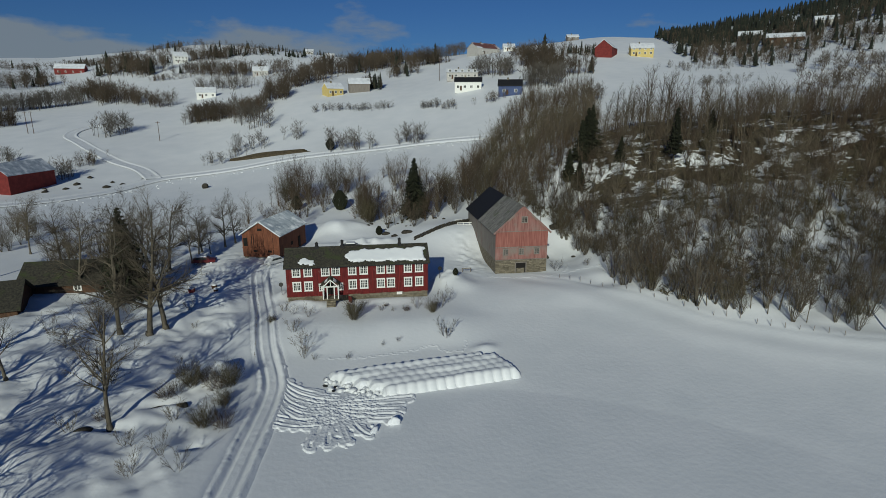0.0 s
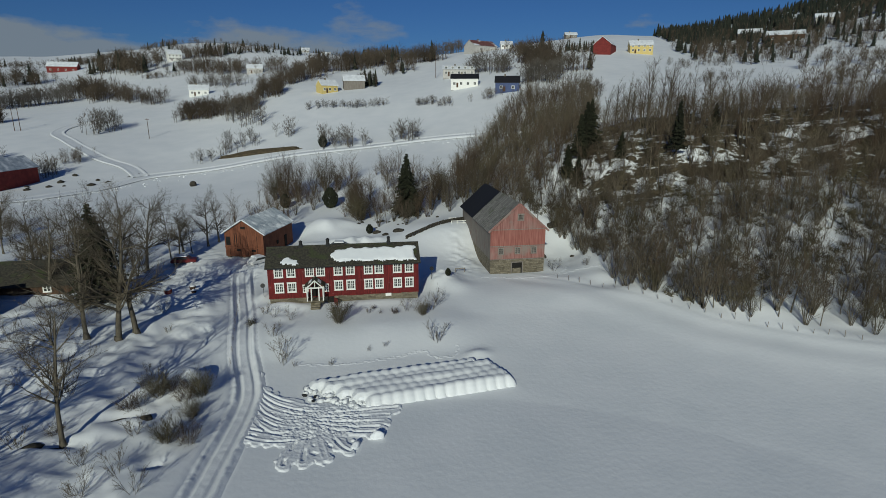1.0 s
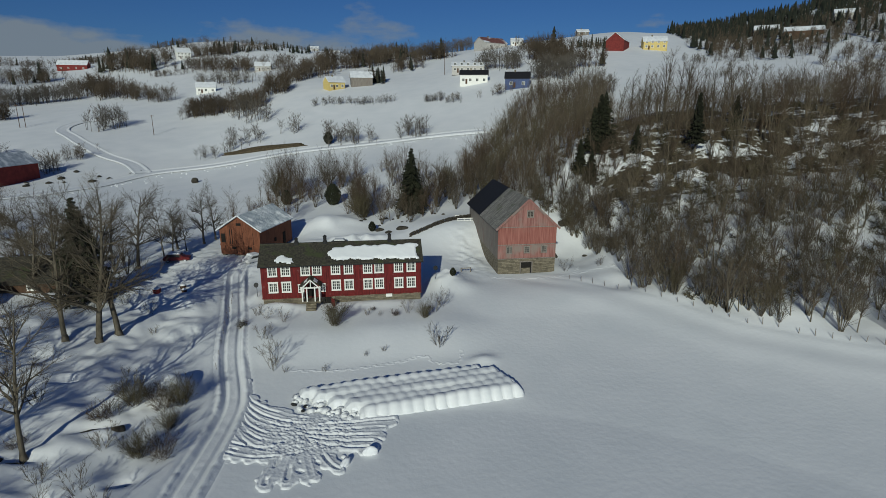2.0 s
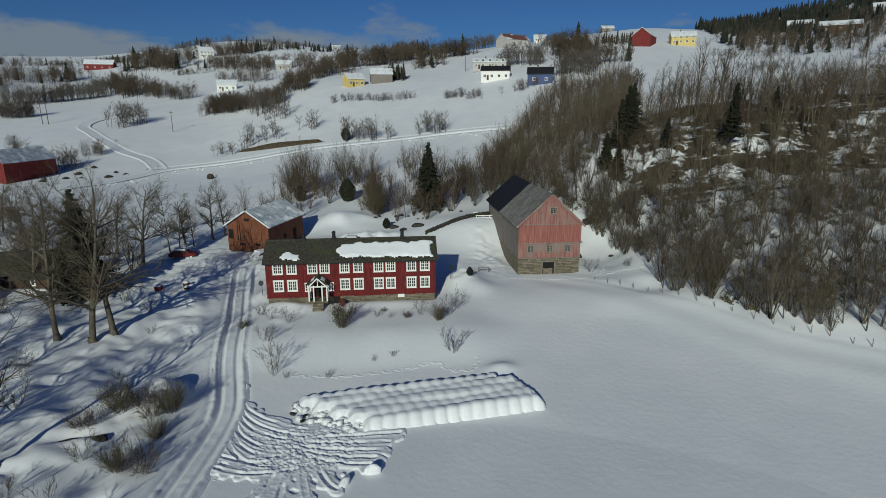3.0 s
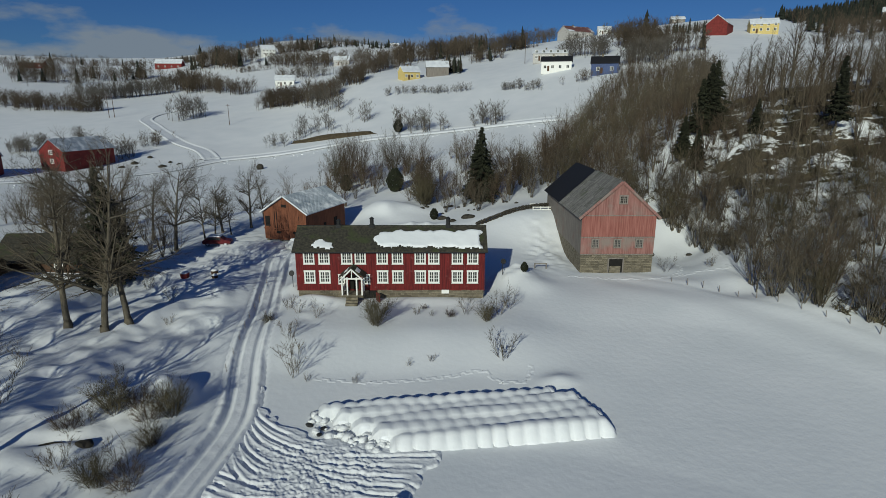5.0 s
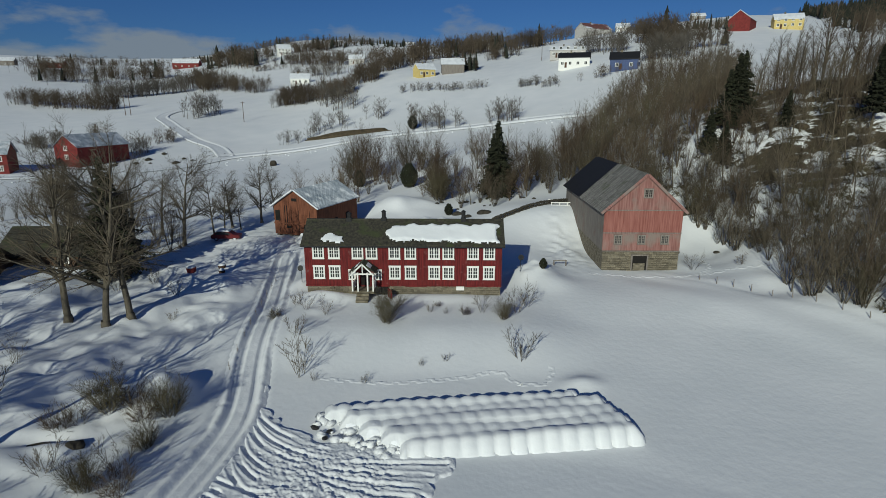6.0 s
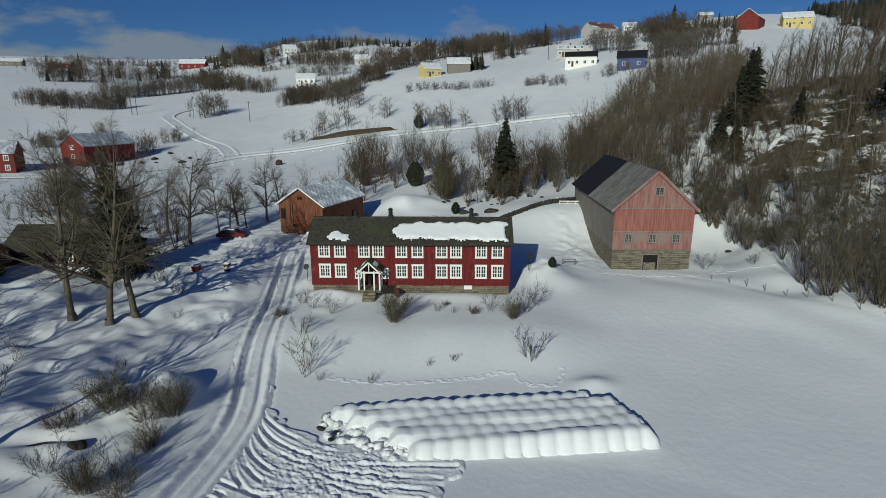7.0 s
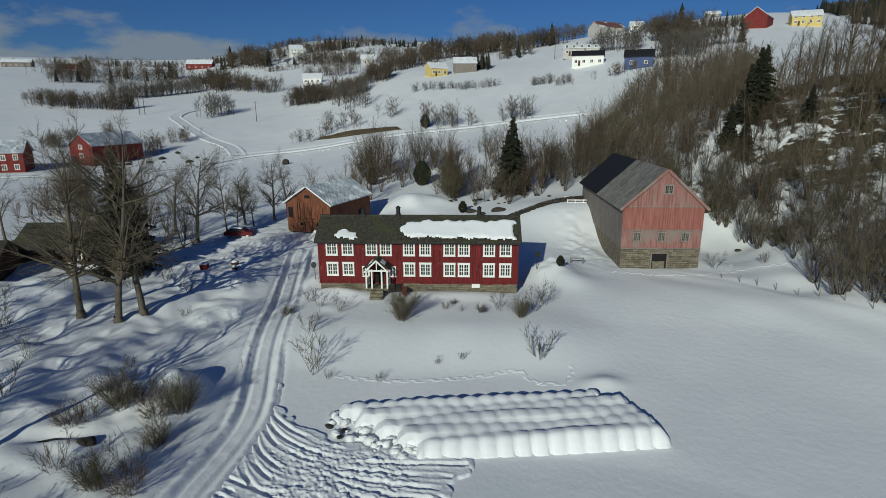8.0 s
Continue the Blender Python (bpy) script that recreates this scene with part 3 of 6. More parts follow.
for side in (0, 1):
    m = pose(-0.45, 0, BE - 0.45 * slope_b, 0, -lean, 0) if side == 0 else pose(BW + 0.45, 0, BE - 0.45 * slope_b, 0, -lean, 0)
    if side:
        m = Matrix.Translation((BW + 0.45, 0, BE - 0.45 * slope_b)) @ Matrix.Diagonal((-1, 1, 1, 1)) @ pose(0, 0, 0, 0, -lean, 0)
    part("roof", block(0, run, 12.6, BL + 0.3, 0.02, 0.2), BLACK_ROOF, barn, "black felted half of the roof", m)
    part("roof", block(0, run, -0.35, 12.59, 0.02, 0.12), GREY_ROOF, barn, "grey boarded half of the roof", m)
    for k in range(44):
        y = -0.33 + k * 0.294
        for s in range(4):
            a0 = run * s / 4 - (0.1 if s else 0)
            part("roof_board", block(a0, run * (s + 1) / 4, y, y + 0.25 + rng.uniform(-0.02, 0.02), 0.125, 0.155 + 0.03 * (s % 2) + rng.uniform(0, 0.02)), GREY_ROOF, barn, "", m)
    part("barge_board", block(0, run, -0.42, -0.36, -0.12, 0.22), PALE_RED, barn, "", m)
first = None
for x, z, w2, h2 in ((1.9, 6.7, 1.0, 1.2), (4.9, 6.7, 1.0, 1.2), (7.85, 6.7, 1.05, 1.2), (5.3, 12.7, 1.15, 1.15)):
    window(w2, h2, 2, 3, GREY_WOOD, GREY_PANE if z < 10 else DARK, barn, pose(x, -0.1, z))
part("doorway", block(3.95, 5.85, -0.03, 0.5, 2.8, 5.1), DARK, barn, "dark doorway in the stone base")
for x0, x1, z0, z1 in ((3.8, 3.98, 2.8, 5.15), (5.82, 6.0, 2.8, 5.15), (3.8, 6.0, 5.1, 5.27)):
    part("door_frame", block(x0, x1, -0.08, 0.1, z0, z1), GREY_WOOD, barn)
part("hay_heap", block(4.1, 5.6, -0.04, 0.1, 2.8, 4.1), STONE, barn)



def stonework(parent, x0, x1, z0, z1, y, skip=None):
    """Courses of uneven field stones standing proud of a wall's face."""
    z = z0
    while z < z1 - 0.1:
        tall = rng.uniform(0.2, 0.32)
        x = x0
        while x < x1 - 0.15:
            wide = min(rng.uniform(0.35, 0.85), x1 - x)
            if not (skip and skip[0] - 0.1 < x + wide / 2 < skip[1] + 0.1):
                o = new("stone", rng.choice(STONES))
                o.parent = parent
                o.matrix_basis = pose(x + wide / 2, y + rng.uniform(-0.03, 0.02), z + tall / 2, 0, rng.uniform(-3, 3), 0) @ Matrix.Diagonal((wide * 0.95, 1, min(tall, z1 - z) * 0.92, 1))
            x += wide
        z += tall


STONES = []
for k in range(6):
    b = bmesh.new()
    bmesh.ops.create_cube(b, size=1.0)
    bmesh.ops.bevel(b, geom=b.edges[:], offset=0.12, segments=1, affect="EDGES")
    for v in b.verts:
        v.co = Vector((v.co.x + rng.uniform(-0.06, 0.06), v.co.y * 0.2, v.co.z + rng.uniform(-0.07, 0.07)))
    o = part("stone", b, STONE)
    STONES.append(o.data)
    bpy.data.objects.remove(o)
stonework(barn, 0.05, BW - 0.05, 2.8, B0 - 0.08, 0.03, (3.8, 6.0))
stonework(house, 9.8, LONG - 0.1, 2.3, SILL - 0.12, 0.03)
stonework(house, 0.1, 5.8, 2.5, SILL - 0.12, 0.03)

# the small rust-red shed behind the drive
SHED = pose(-38.93, 103.41, 0, 0, 0, -9.2)
shed = gable_house("shed", SHED, 7.6, 12.5, 4.9, 9.3, 11.75, ORANGE, TIN, "rust-red board shed with a frosted tin roof on stone piers", "shed", 0.4)


# plants
def mesh_of(name, verts, tris, mat, soft=False):
    me = bpy.data.meshes.new(name)
    verts, tris = np.asarray(verts, np.float32), np.asarray(tris, np.int32)
    me.vertices.add(len(verts))
    me.vertices.foreach_set("co", verts.ravel())
    me.loops.add(tris.size)
    me.loops.foreach_set("vertex_index", tris.ravel())
    me.polygons.add(len(tris))
    me.polygons.foreach_set("loop_start", np.arange(0, tris.size, 3, dtype=np.int32))
    if soft:
        me.polygons.foreach_set("use_smooth", np.ones(len(tris), dtype=bool))
    me.update()
    me.materials.append(mat)
    return me


def sticks(segs, sides=3):
    """Vertices and triangles of tapering sticks (a, b, radius at a, radius at b)."""
    if not segs:
        return np.zeros((0, 3)), np.zeros((0, 3), int)
    a = np.array([s[0][:] for s in segs])
    b = np.array([s[1][:] for s in segs])
    ra, rb = np.array([s[2] for s in segs]), np.array([s[3] for s in segs])
    w = b - a
    w /= np.linalg.norm(w, axis=1)[:, None] + 1e-9
    ref = np.where(np.abs(w[:, 2:3]) < 0.9, np.array([[0.0, 0, 1]]), np.array([[1.0, 0, 0]]))
    u = np.cross(w, ref)
    u /= np.linalg.norm(u, axis=1)[:, None]
    v = np.cross(w, u)
    n = len(segs)
    ends = {id(s[1]): i for i, s in enumerate(segs)}
    follows = np.array([ends.get(id(s[0]), -1) for s in segs])
    verts = np.zeros((n, 2 * sides, 3))
    for i in range(sides):
        o = u * math.cos(6.2832 * i / sides) + v * math.sin(6.2832 * i / sides)
        verts[:, i] = a + o * ra[:, None]
        verts[:, sides + i] = b + o * rb[:, None]
    tri = []
    for i in range(sides):
        j = (i + 1) % sides
        tri += [(i, sides + i, j), (j, sides + i, sides + j)]
    # a stick that goes on from another one starts at the ring where that one ends
    ring = np.arange(n)[:, None] * 2 * sides + np.arange(2 * sides)[None]
    ring[:, :sides] = np.where((follows >= 0)[:, None], follows[:, None] * 2 * sides + sides + np.arange(sides)[None], ring[:, :sides])
    tri = ring[:, np.array(tri)].reshape(-1, 3)
    used, tri = np.unique(tri, return_inverse=True)
    return verts.reshape(-1, 3)[used], tri.reshape(-1, 3)


def tips(segs):
    if not segs:
        return np.zeros((0, 3)), np.zeros((0, 3), int)
    a = np.array([s[0][:] for s in segs])
    b = np.array([s[1][:] for s in segs])
    r = np.array([s[2] for s in segs])
    w = b - a
    w /= np.linalg.norm(w, axis=1)[:, None] + 1e-9
    ref = np.where(np.abs(w[:, 2:3]) < 0.9, np.array([[0.0, 0, 1]]), np.array([[1.0, 0, 0]]))
    u = np.cross(w, ref)
    u /= np.linalg.norm(u, axis=1)[:, None]
    v = np.cross(w, u)
    verts = np.zeros((len(segs), 4, 3))
    for i in range(3):
        verts[:, i] = a + (u * math.cos(2.0944 * i) + v * math.sin(2.0944 * i)) * r[:, None]
    verts[:, 3] = b
    tri = np.array([(0, 1, 3), (1, 2, 3), (2, 0, 3)])[None] + (np.arange(len(segs)) * 4)[:, None, None]
    return verts.reshape(-1, 3), tri.reshape(-1, 3)


def joined(sets):
    vs, ts, k = [], [], 0
    for v, t in sets:
        vs.append(v)
        ts.append(t + k)
        k += len(v)
    return np.concatenate(vs), np.concatenate(ts)


def grow(rng, p, d, length, r, level, spec, out):
    n = spec["steps"][level]
    last = level == len(spec["steps"]) - 1
    kids = 0 if last else spec["kids"][level]
    marks = sorted(rng.uniform(spec["bare"][level], 1.0) for _ in range(kids))
    thin = spec["thin"]
    done = 0
    for i in range(n):
        d = (d + Vector((rng.gauss(0, 1), rng.gauss(0, 1), rng.gauss(0, 0.6))) * spec["wiggle"] * (0.45 if level == 0 else 1.0) + Vector((0, 0, spec["rise"][level]))).normalized()
        q = p + d * (length / n)
        r0, r1 = max(r * (1 - 0.85 * i / n), thin), max(r * (1 - 0.85 * (i + 1) / n), thin * 0.6)
        out.append((p, q, r0, r1, level))
        while done < kids and marks[done] <= (i + 1) / n:
            f = marks[done]
            at = p + (q - p) * (f * n - i)
            side = Vector((rng.gauss(0, 1), rng.gauss(0, 1), rng.gauss(0, 1))).cross(d).normalized()
            spread_by = radians(rng.uniform(*spec["splay"][level]))
            way = d * math.cos(spread_by) + side * math.sin(spread_by)
            grow(rng, at, way, length * rng.uniform(*spec["short"][level]) * (1.15 - spec["cone"] * f), max(r * (1 - 0.8 * f) * 0.55, thin), level + 1, spec, out)
            done += 1
        p = q


OLD_TREE = dict(steps=(7, 4, 2, 1), kids=(22, 11, 9), bare=(0.24, 0.15, 0.1), wiggle=0.09, rise=(0.03, 0.07, 0.05, 0.03), splay=((34, 74), (25, 60), (20, 60)), short=((0.32, 0.50), (0.32, 0.55), (0.35, 0.62)), cone=0.5, thin=0.012)
SLIM_TREE = dict(steps=(6, 2, 1), kids=(20, 8), bare=(0.3, 0.1), wiggle=0.05, rise=(0.03, 0.08, 0.05), splay=((18, 45), (15, 50)), short=((0.2, 0.36), (0.3, 0.6)), cone=0.55, thin=0.014)
STEM = dict(steps=(4, 2, 1), kids=(7, 4), bare=(0.18, 0.1), wiggle=0.08, rise=(0.06, 0.06, 0.04), splay=((15, 45), (15, 50)), short=((0.3, 0.55), (0.35, 0.65)), cone=0.4, thin=0.012)
LIGHT_STEM = dict(steps=(3, 1, 1), kids=(6, 3), bare=(0.15, 0.1), wiggle=0.08, rise=(0.06, 0.06, 0.04), splay=((15, 45), (15, 50)), short=((0.35, 0.6), (0.35, 0.65)), cone=0.4, thin=0.016)
TWIGGY = dict(steps=(3, 2, 1), kids=(9, 5), bare=(0.1, 0.1), wiggle=0.1, rise=(0.05, 0.04, 0.03), splay=((15, 50), (20, 60)), short=((0.3, 0.6), (0.35, 0.6)), cone=0.3, thin=0.008)


def split_tree(segs, wood):
    """Stem and limbs apart from the fine twigs."""
    last = max(s[4] for s in segs)
    return sticks([s for s in segs if s[4] < wood], 4), joined([sticks([s for s in segs if wood <= s[4] < last], 3), tips([s for s in segs if s[4] == last])])


def old_tree(seed, height, radius):
    rng = random.Random(seed)
    out = []
    grow(rng, Vector((0, 0, -0.4)), Vector((rng.uniform(-0.06, 0.06), rng.uniform(-0.06, 0.06), 1)), height, radius, 0, OLD_TREE, out)
    out.insert(0, (Vector((0, 0, -0.5)), Vector((0, 0, 0.7)), radius * 1.7, radius * 1.05, 0))
    return split_tree(out, 2)


def slim_tree(seed, height):
    rng = random.Random(seed)
    out = []
    grow(rng, Vector((0, 0, -0.3)), Vector((rng.uniform(-0.1, 0.1), rng.uniform(-0.1, 0.1), 1)), height, 0.013 * height, 0, SLIM_TREE, out)
    return split_tree(out, 1)


def shrub(seed, height, stems, spread, spec=STEM):
    rng = random.Random(seed)
    hub = Vector((0, 0, -0.4))
    out = [(Vector((0, 0, -0.7)), hub, 0.012 * height, 0.012 * height, 0)]
    for i in range(stems):
        a = 6.2832 * (i + rng.random()) / stems
        s = spread * rng.uniform(0.3, 1.0)
        foot = Vector((math.cos(a), math.sin(a), 0)) * rng.uniform(0.05, 0.35) * spread
        foot.z = -0.25
        out.append((hub, foot, 0.009 * height, 0.008 * height, 0))
        grow(rng, foot, Vector((math.cos(a) * s, math.sin(a) * s, 1)).normalized(), height * rng.uniform(0.7, 1.05), 0.008 * height, 0, spec, out)
    return split_tree(out, 1)


def spruce(seed, height, wide, bare=0.03):
    """A stem, and whorls of drooping boughs, each a ragged fan of needle sprays."""
    rng = random.Random(seed)
    stem = sticks([(Vector((0, 0, -0.3)), Vector((0, 0, height * 0.97)), 0.012 * height + 0.05, 0.02, 0)], 6)
    segs = []
    z = height * bare
    while z < height * 0.985:
        f = 1 - (z / height)
        reach = wide * (f ** 0.85) * rng.uniform(0.8, 1.1) + 0.12
        for k in range(7 + int(7 * f)):
            a = rng.uniform(0, 6.2832)
            long = reach * rng.uniform(0.65, 1.1)
            out = Vector((math.cos(a), math.sin(a), 0))
            side = Vector((-out.y, out.x, 0))
            tip = out * long + Vector((0, 0, z - 0.28 * long + rng.uniform(-0.1, 0.1)))
            root = Vector((0, 0, z))
            m = max(2, int(long / 0.42))
            for i in range(m):
                at = root + (tip - root) * ((i + 0.5) / m)
                s = 0.34 * long * (1 - i / m) + 0.14
                for sg in (-1, 1):
                    q = at + side * sg * s + out * 0.28 * s + Vector((0, 0, -0.30 * s - rng.uniform(0, 0.12)))
                    segs.append((at, q, 0.24, 0.02, 1))
            segs.append((root + (tip - root) * 0.6, tip, 0.2, 0.015, 1))
        z += height * 0.019 + 0.05 + rng.uniform(0, 0.05)
    return stem, tips(segs)


class Kind:
    """A plant model: its stem and its crown as meshes that all copies share."""

    def __init__(self, name, model, crown_mat, stem_mat=None, crown="crown"):
        self.name, self.model, self.crown = name, model, crown
        self.stem_mesh = mesh_of(name + "_stem", *model[0], stem_mat or BARK, True)
        self.crown_mesh = mesh_of(name + "_crown", *model[1], crown_mat)


def plant(kind, x, y, turn, size, label, category, group="", sink=0.0, lean=(0, 0)):
    t = empty(kind.name, pose(x, y, ground(x, y) - sink, lean[0], lean[1], turn) @ Matrix.Diagonal((size, size, size, 1)), label, category, group)
    for name, me2 in (("stem", kind.stem_mesh), (kind.crown, kind.crown_mesh)):
        new(name, me2).parent = t
    return t


def bulk(name, models, places, mat, label, category):
    """Many plants that nobody could count as one mesh; places: x, y, turn, size, model."""
    sets = []
    xy = np.array([(p[0], p[1]) for p in places])
    zs = land(xy[:, 0], xy[:, 1])
    for (x, y, turn, size, k), z in zip(places, zs):
        v, t = models[k % len(models)]
        c, s = math.cos(turn), math.sin(turn)
        w = v * size
        sets.append((np.stack([w[:, 0] * c - w[:, 1] * s + x, w[:, 0] * s + w[:, 1] * c + y, w[:, 2] + z], -1), t))
    return tagged(new(name, mesh_of(name, *joined(sets), mat)), label, category, "", "stuff")


# old trees round the drive
old = [Kind("bare_tree", old_tree(11 + i, h, r), TWIG) for i, (h, r) in enumerate(((16.5, 0.42), (17.5, 0.45), (15.5, 0.36), (13.0, 0.27)))]
for k, x, y, turn, size in ((1, -40.3, 70.0, 0, 1.0), (0, -43.9, 69.4, 80, 0.97), (2, -39.0, 71.9, 200, 1.03), (3, -33.3, 48.6, 10, 1.0)):
    plant(old[k], x, y, turn, size, "tall old leafless tree with a wide crown", "tree", "old trees by the drive", 0.1)
for k, x, y, turn, size in ((3, -50, 57, 120, 0.75), (2, -50.6, 97.4, 30, 0.82), (3, -48.2, 101.5, 75, 0.75), (0, -54.5, 92.0, 140, 0.72), (1, -60.0, 86.0, 10, 0.7), (2, -66.0, 94.0, 260, 0.66), (0, -73.0, 101.0, 200, 0.62), (3, -58.5, 103.0, 310, 0.8), (3, -84.0, 108.0, 20, 0.7), (2, -92.0, 118.0, 60, 0.6), (3, -79.0, 92.0, 60, 0.8), (1, -52.0, 84.0, 300, 0.6)):
    plant(old[k], x, y, turn, size, "leafless garden tree in the snow", "tree", "trees beyond the yard", 0.1)
for i, (x, y) in enumerate(((-47.7, 103.5), (-46.8, 106.8), (-45.6, 111.5), (-49.0, 108.0), (-44.6, 114.5))):
    plant(old[(i + 2) % 4], x, y, i * 71, 0.5 + 0.05 * (i % 3), "small leafless tree behind the shed", "tree", "row of small trees", 0.1)

for i, (x, y) in enumerate(((-41, 31), (-47, 38), (-53, 45), (-37, 24), (-60, 53), (-46, 27))):
    plant(old[i % 4], x, y, i * 57, 0.9 + 0.05 * (i % 3), "tall leafless tree by the field's west side", "tree", "old trees by the drive", 0.1)

# spruces and dark evergreens
firs = [Kind("spruce", spruce(31 + i, h, w, low), NEEDLES) for i, (h, w, low) in enumerate(((15.2, 5.2, 0.1), (14.2, 4.5, 0.02), (13.0, 4.0, 0.12), (14.0, 2.8, 0.3)))]
for k, x, y, turn, size in ((0, -50.0, 82.9, 0, 1.0), (1, -6.8, 129.0, 40, 1.0), (2, 34.8, 134.7, 0, 0.95), (2, 33.0, 133.0, 90, 0.8), (0, 36.4, 137.5, 200, 0.8), (3, 51.8, 124.6, 130, 1.0), (1, 41.5, 129.5, 30, 0.42), (1, 31.5, 127.0, 30, 0.5), (1, 63.5, 133.0, 10, 0.5), (2, 29.6, 129.5, 10, 0.6)):
    plant(firs[k], x, y, turn, size, "dark green spruce with drooping boughs" if k != 3 else "thin ragged spruce with a bare lower stem", "tree", "spruces", 0.1)


def juniper(seed, height, wide):
    rng = random.Random(seed)
    segs = []
    for i in range(1100):
        z = rng.uniform(0.05, 0.95)
        a, r = rng.uniform(0, 6.2832), wide * math.sin(math.pi * (0.12 + 0.85 * z)) * rng.uniform(0.55, 1.0)
        p = Vector((math.cos(a) * r, math.sin(a) * r, z * height))
        segs.append((p, p + Vector((math.cos(a) * 0.15, math.sin(a) * 0.15, rng.uniform(0.2, 0.5))), 0.12, 0.02, 1))
    return sticks([(Vector((0, 0, -0.2)), Vector((0, 0, height * 0.8)), 0.1, 0.04, 0)], 6), sticks(segs, 3)


bush_green = Kind("juniper", juniper(5, 4.0, 1.5), NEEDLES)
for x, y, size in ((-26.3, 139.0, 1.25), (-43.2, 213.4, 1.1), (-38.5, 142.5, 0.9), (-14.0, 117.5, 0.5), (2.2, 92.6, 0.33)):
    plant(bush_green, x, y, x * 20, size, "dense dark green juniper bush in the snow", "bush", "junipers", 0.1)

# shrubs and saplings
thicket = [Kind("shrub", shrub(51 + i, h, n, s), m) for i, (h, n, s, m) in enumerate(((5.8, 12, 0.36, TWIG), (4.9, 13, 0.5, TWIG), (6.4, 10, 0.28, RUST_TWIG), (4.3, 14, 0.55, OLIVE_TWIG), (5.4, 12, 0.36, RUST_TWIG), (5.6, 12, 0.42, TWIG)))]
slim = [Kind("sapling", slim_tree(71 + i, h), TWIG if i % 2 else RUST_TWIG) for i, h in enumerate((9.5, 8.5, 11.0, 7.0))]
fuzzy = [Kind("garden_bush", shrub(81 + i, h, n, s, TWIGGY if n > 10 else STEM), m) for i, (h, n, s, m) in enumerate(((2.2, 32, 0.7, OLIVE_TWIG), (2.0, 7, 0.8, TWIG), (2.7, 6, 0.6, TWIG), (1.6, 16, 0.8, RUST_TWIG)))]

rng = random.Random(8)
GARDEN = ((0, -13.3, 76.6, 1.5), (1, -21.2, 72.2, 1.05), (2, -18.4, 66.8, 1.5), (2, -20.3, 77.5, 0.75), (1, -9.6, 80.0, 0.55), (1, -7.8, 79.8, 0.35), (3, -5.7, 79.9, 0.65), (2, -4.0, 80.9, 0.9), (0, -1.6, 79.4, 0.95), (2, -0.3, 81.6, 1.15), (1, 0.6, 72.4, 1.35), (0, -25.3, 76.0, 0.6), (1, -12.6, 66.9, 0.45), (2, -22.8, 78.2, 0.7), (1, -24.6, 79.6, 0.75), (2, 0.6, 83.6, 0.9), (1, -6.3, 71.2, 0.4), (1, -8.3, 70.2, 0.35), (1, -16.9, 66.3, 0.4), (3, -14.9, 81.5, 0.4), (3, -9.0, 82.0, 0.4), (1, 27.0, 99.5, 0.8), (2, 21.2, 98.5, 0.9))
for k, x, y, size in GARDEN:
    plant(fuzzy[k], x, y, rng.uniform(0, 360), size, ("dense brown garden bush in snow", "small leafless garden shrub in snow", "sparse upright leafless shrub in snow", "low russet leafless bush in snow")[k], "bush", "garden shrubs", 0.05)
BANK = ((0, -28.8, 57.0, 1.35), (3, -27.4, 58.0, 1.4), (0, -25.0, 58.6, 1.3), (3, -26.0, 57.2, 1.2), (0, -24.6, 55.3, 0.9), (3, -30.4, 54.4, 1.2), (1, -29.6, 55.4, 1.0), (1, -24.0, 52.2, 1.2), (3, -22.9, 50.6, 1.3), (0, -24.8, 50.2, 1.1), (1, -37.0, 55.5, 1.3), (1, -28.0, 50.5, 1.1), (2, -26.5, 45.0, 1.0), (1, -30.2, 46.0, 1.0), (3, -34.8, 50.0, 0.9), (1, -28.0, 42.0, 1.2), (2, -24.0, 43.0, 1.0), (1, -36.5, 47.5, 1.0), (2, -41.0, 61.0, 0.9), (1, -33.0, 63.0, 0.6), (2, -38.5, 78.5, 0.8), (1, -44.0, 82.0, 1.0), (2, -47.5, 80.0, 1.2), (1, -36.0, 74.0, 0.6), (1, -48.0, 65.0, 1.2), (2, -53.0, 69.0, 1.2))
for k, x, y, size in BANK:
    plant(fuzzy[k], x, y, rng.uniform(0, 360), size, ("dense brown willow bush on the snowy bank", "grey leafless shrub on the snowy bank", "sparse leafless shrub on the snowy bank", "russet leafless bush on the snowy bank")[k], "bush", "bushes on the bank", 0.1)
CREEK = ((0, -43.5, 152.0, 1.5), (2, -40.0, 149.0, 1.5), (2, -36.5, 147.5, 1.3), (1, -31.0, 156.0, 1.6), (0, -33.5, 152.5, 1.4), (4, -20.0, 133.0, 1.5), (2, -18.3, 129.0, 1.3), (4, -16.6, 126.0, 1.2), (1, -9.5, 134.0, 1.2), (4, -6.5, 131.0, 1.3), (5, -4.0, 134.0, 1.4), (2, -1.5, 132.0, 1.2), (0, -9.5, 124.5, 1.0), (1, -6.5, 121.0, 1.0), (5, -12.5, 121.5, 0.9), (0, 1.5, 137.0, 1.4), (4, 5.0, 139.0, 1.5), (0, -34.0, 135.0, 0.8), (1, -38.5, 134.0, 0.9), (4, -30.5, 138.5, 1.1), (5, -22.0, 146.0, 1.0), (0, 3.0, 129.5, 1.0), (1, -42.0, 129.0, 0.8))
for k, x, y, size in CREEK:
    plant(thicket[k], x, y, rng.uniform(0, 360), size, ("tall grey leafless shrub by the creek", "wide grey leafless shrub by the creek", "upright russet leafless shrub by the creek", "", "russet leafless shrub by the creek", "leafless grey shrub by the creek")[k], "bush", "shrubs by the creek", 0.1)
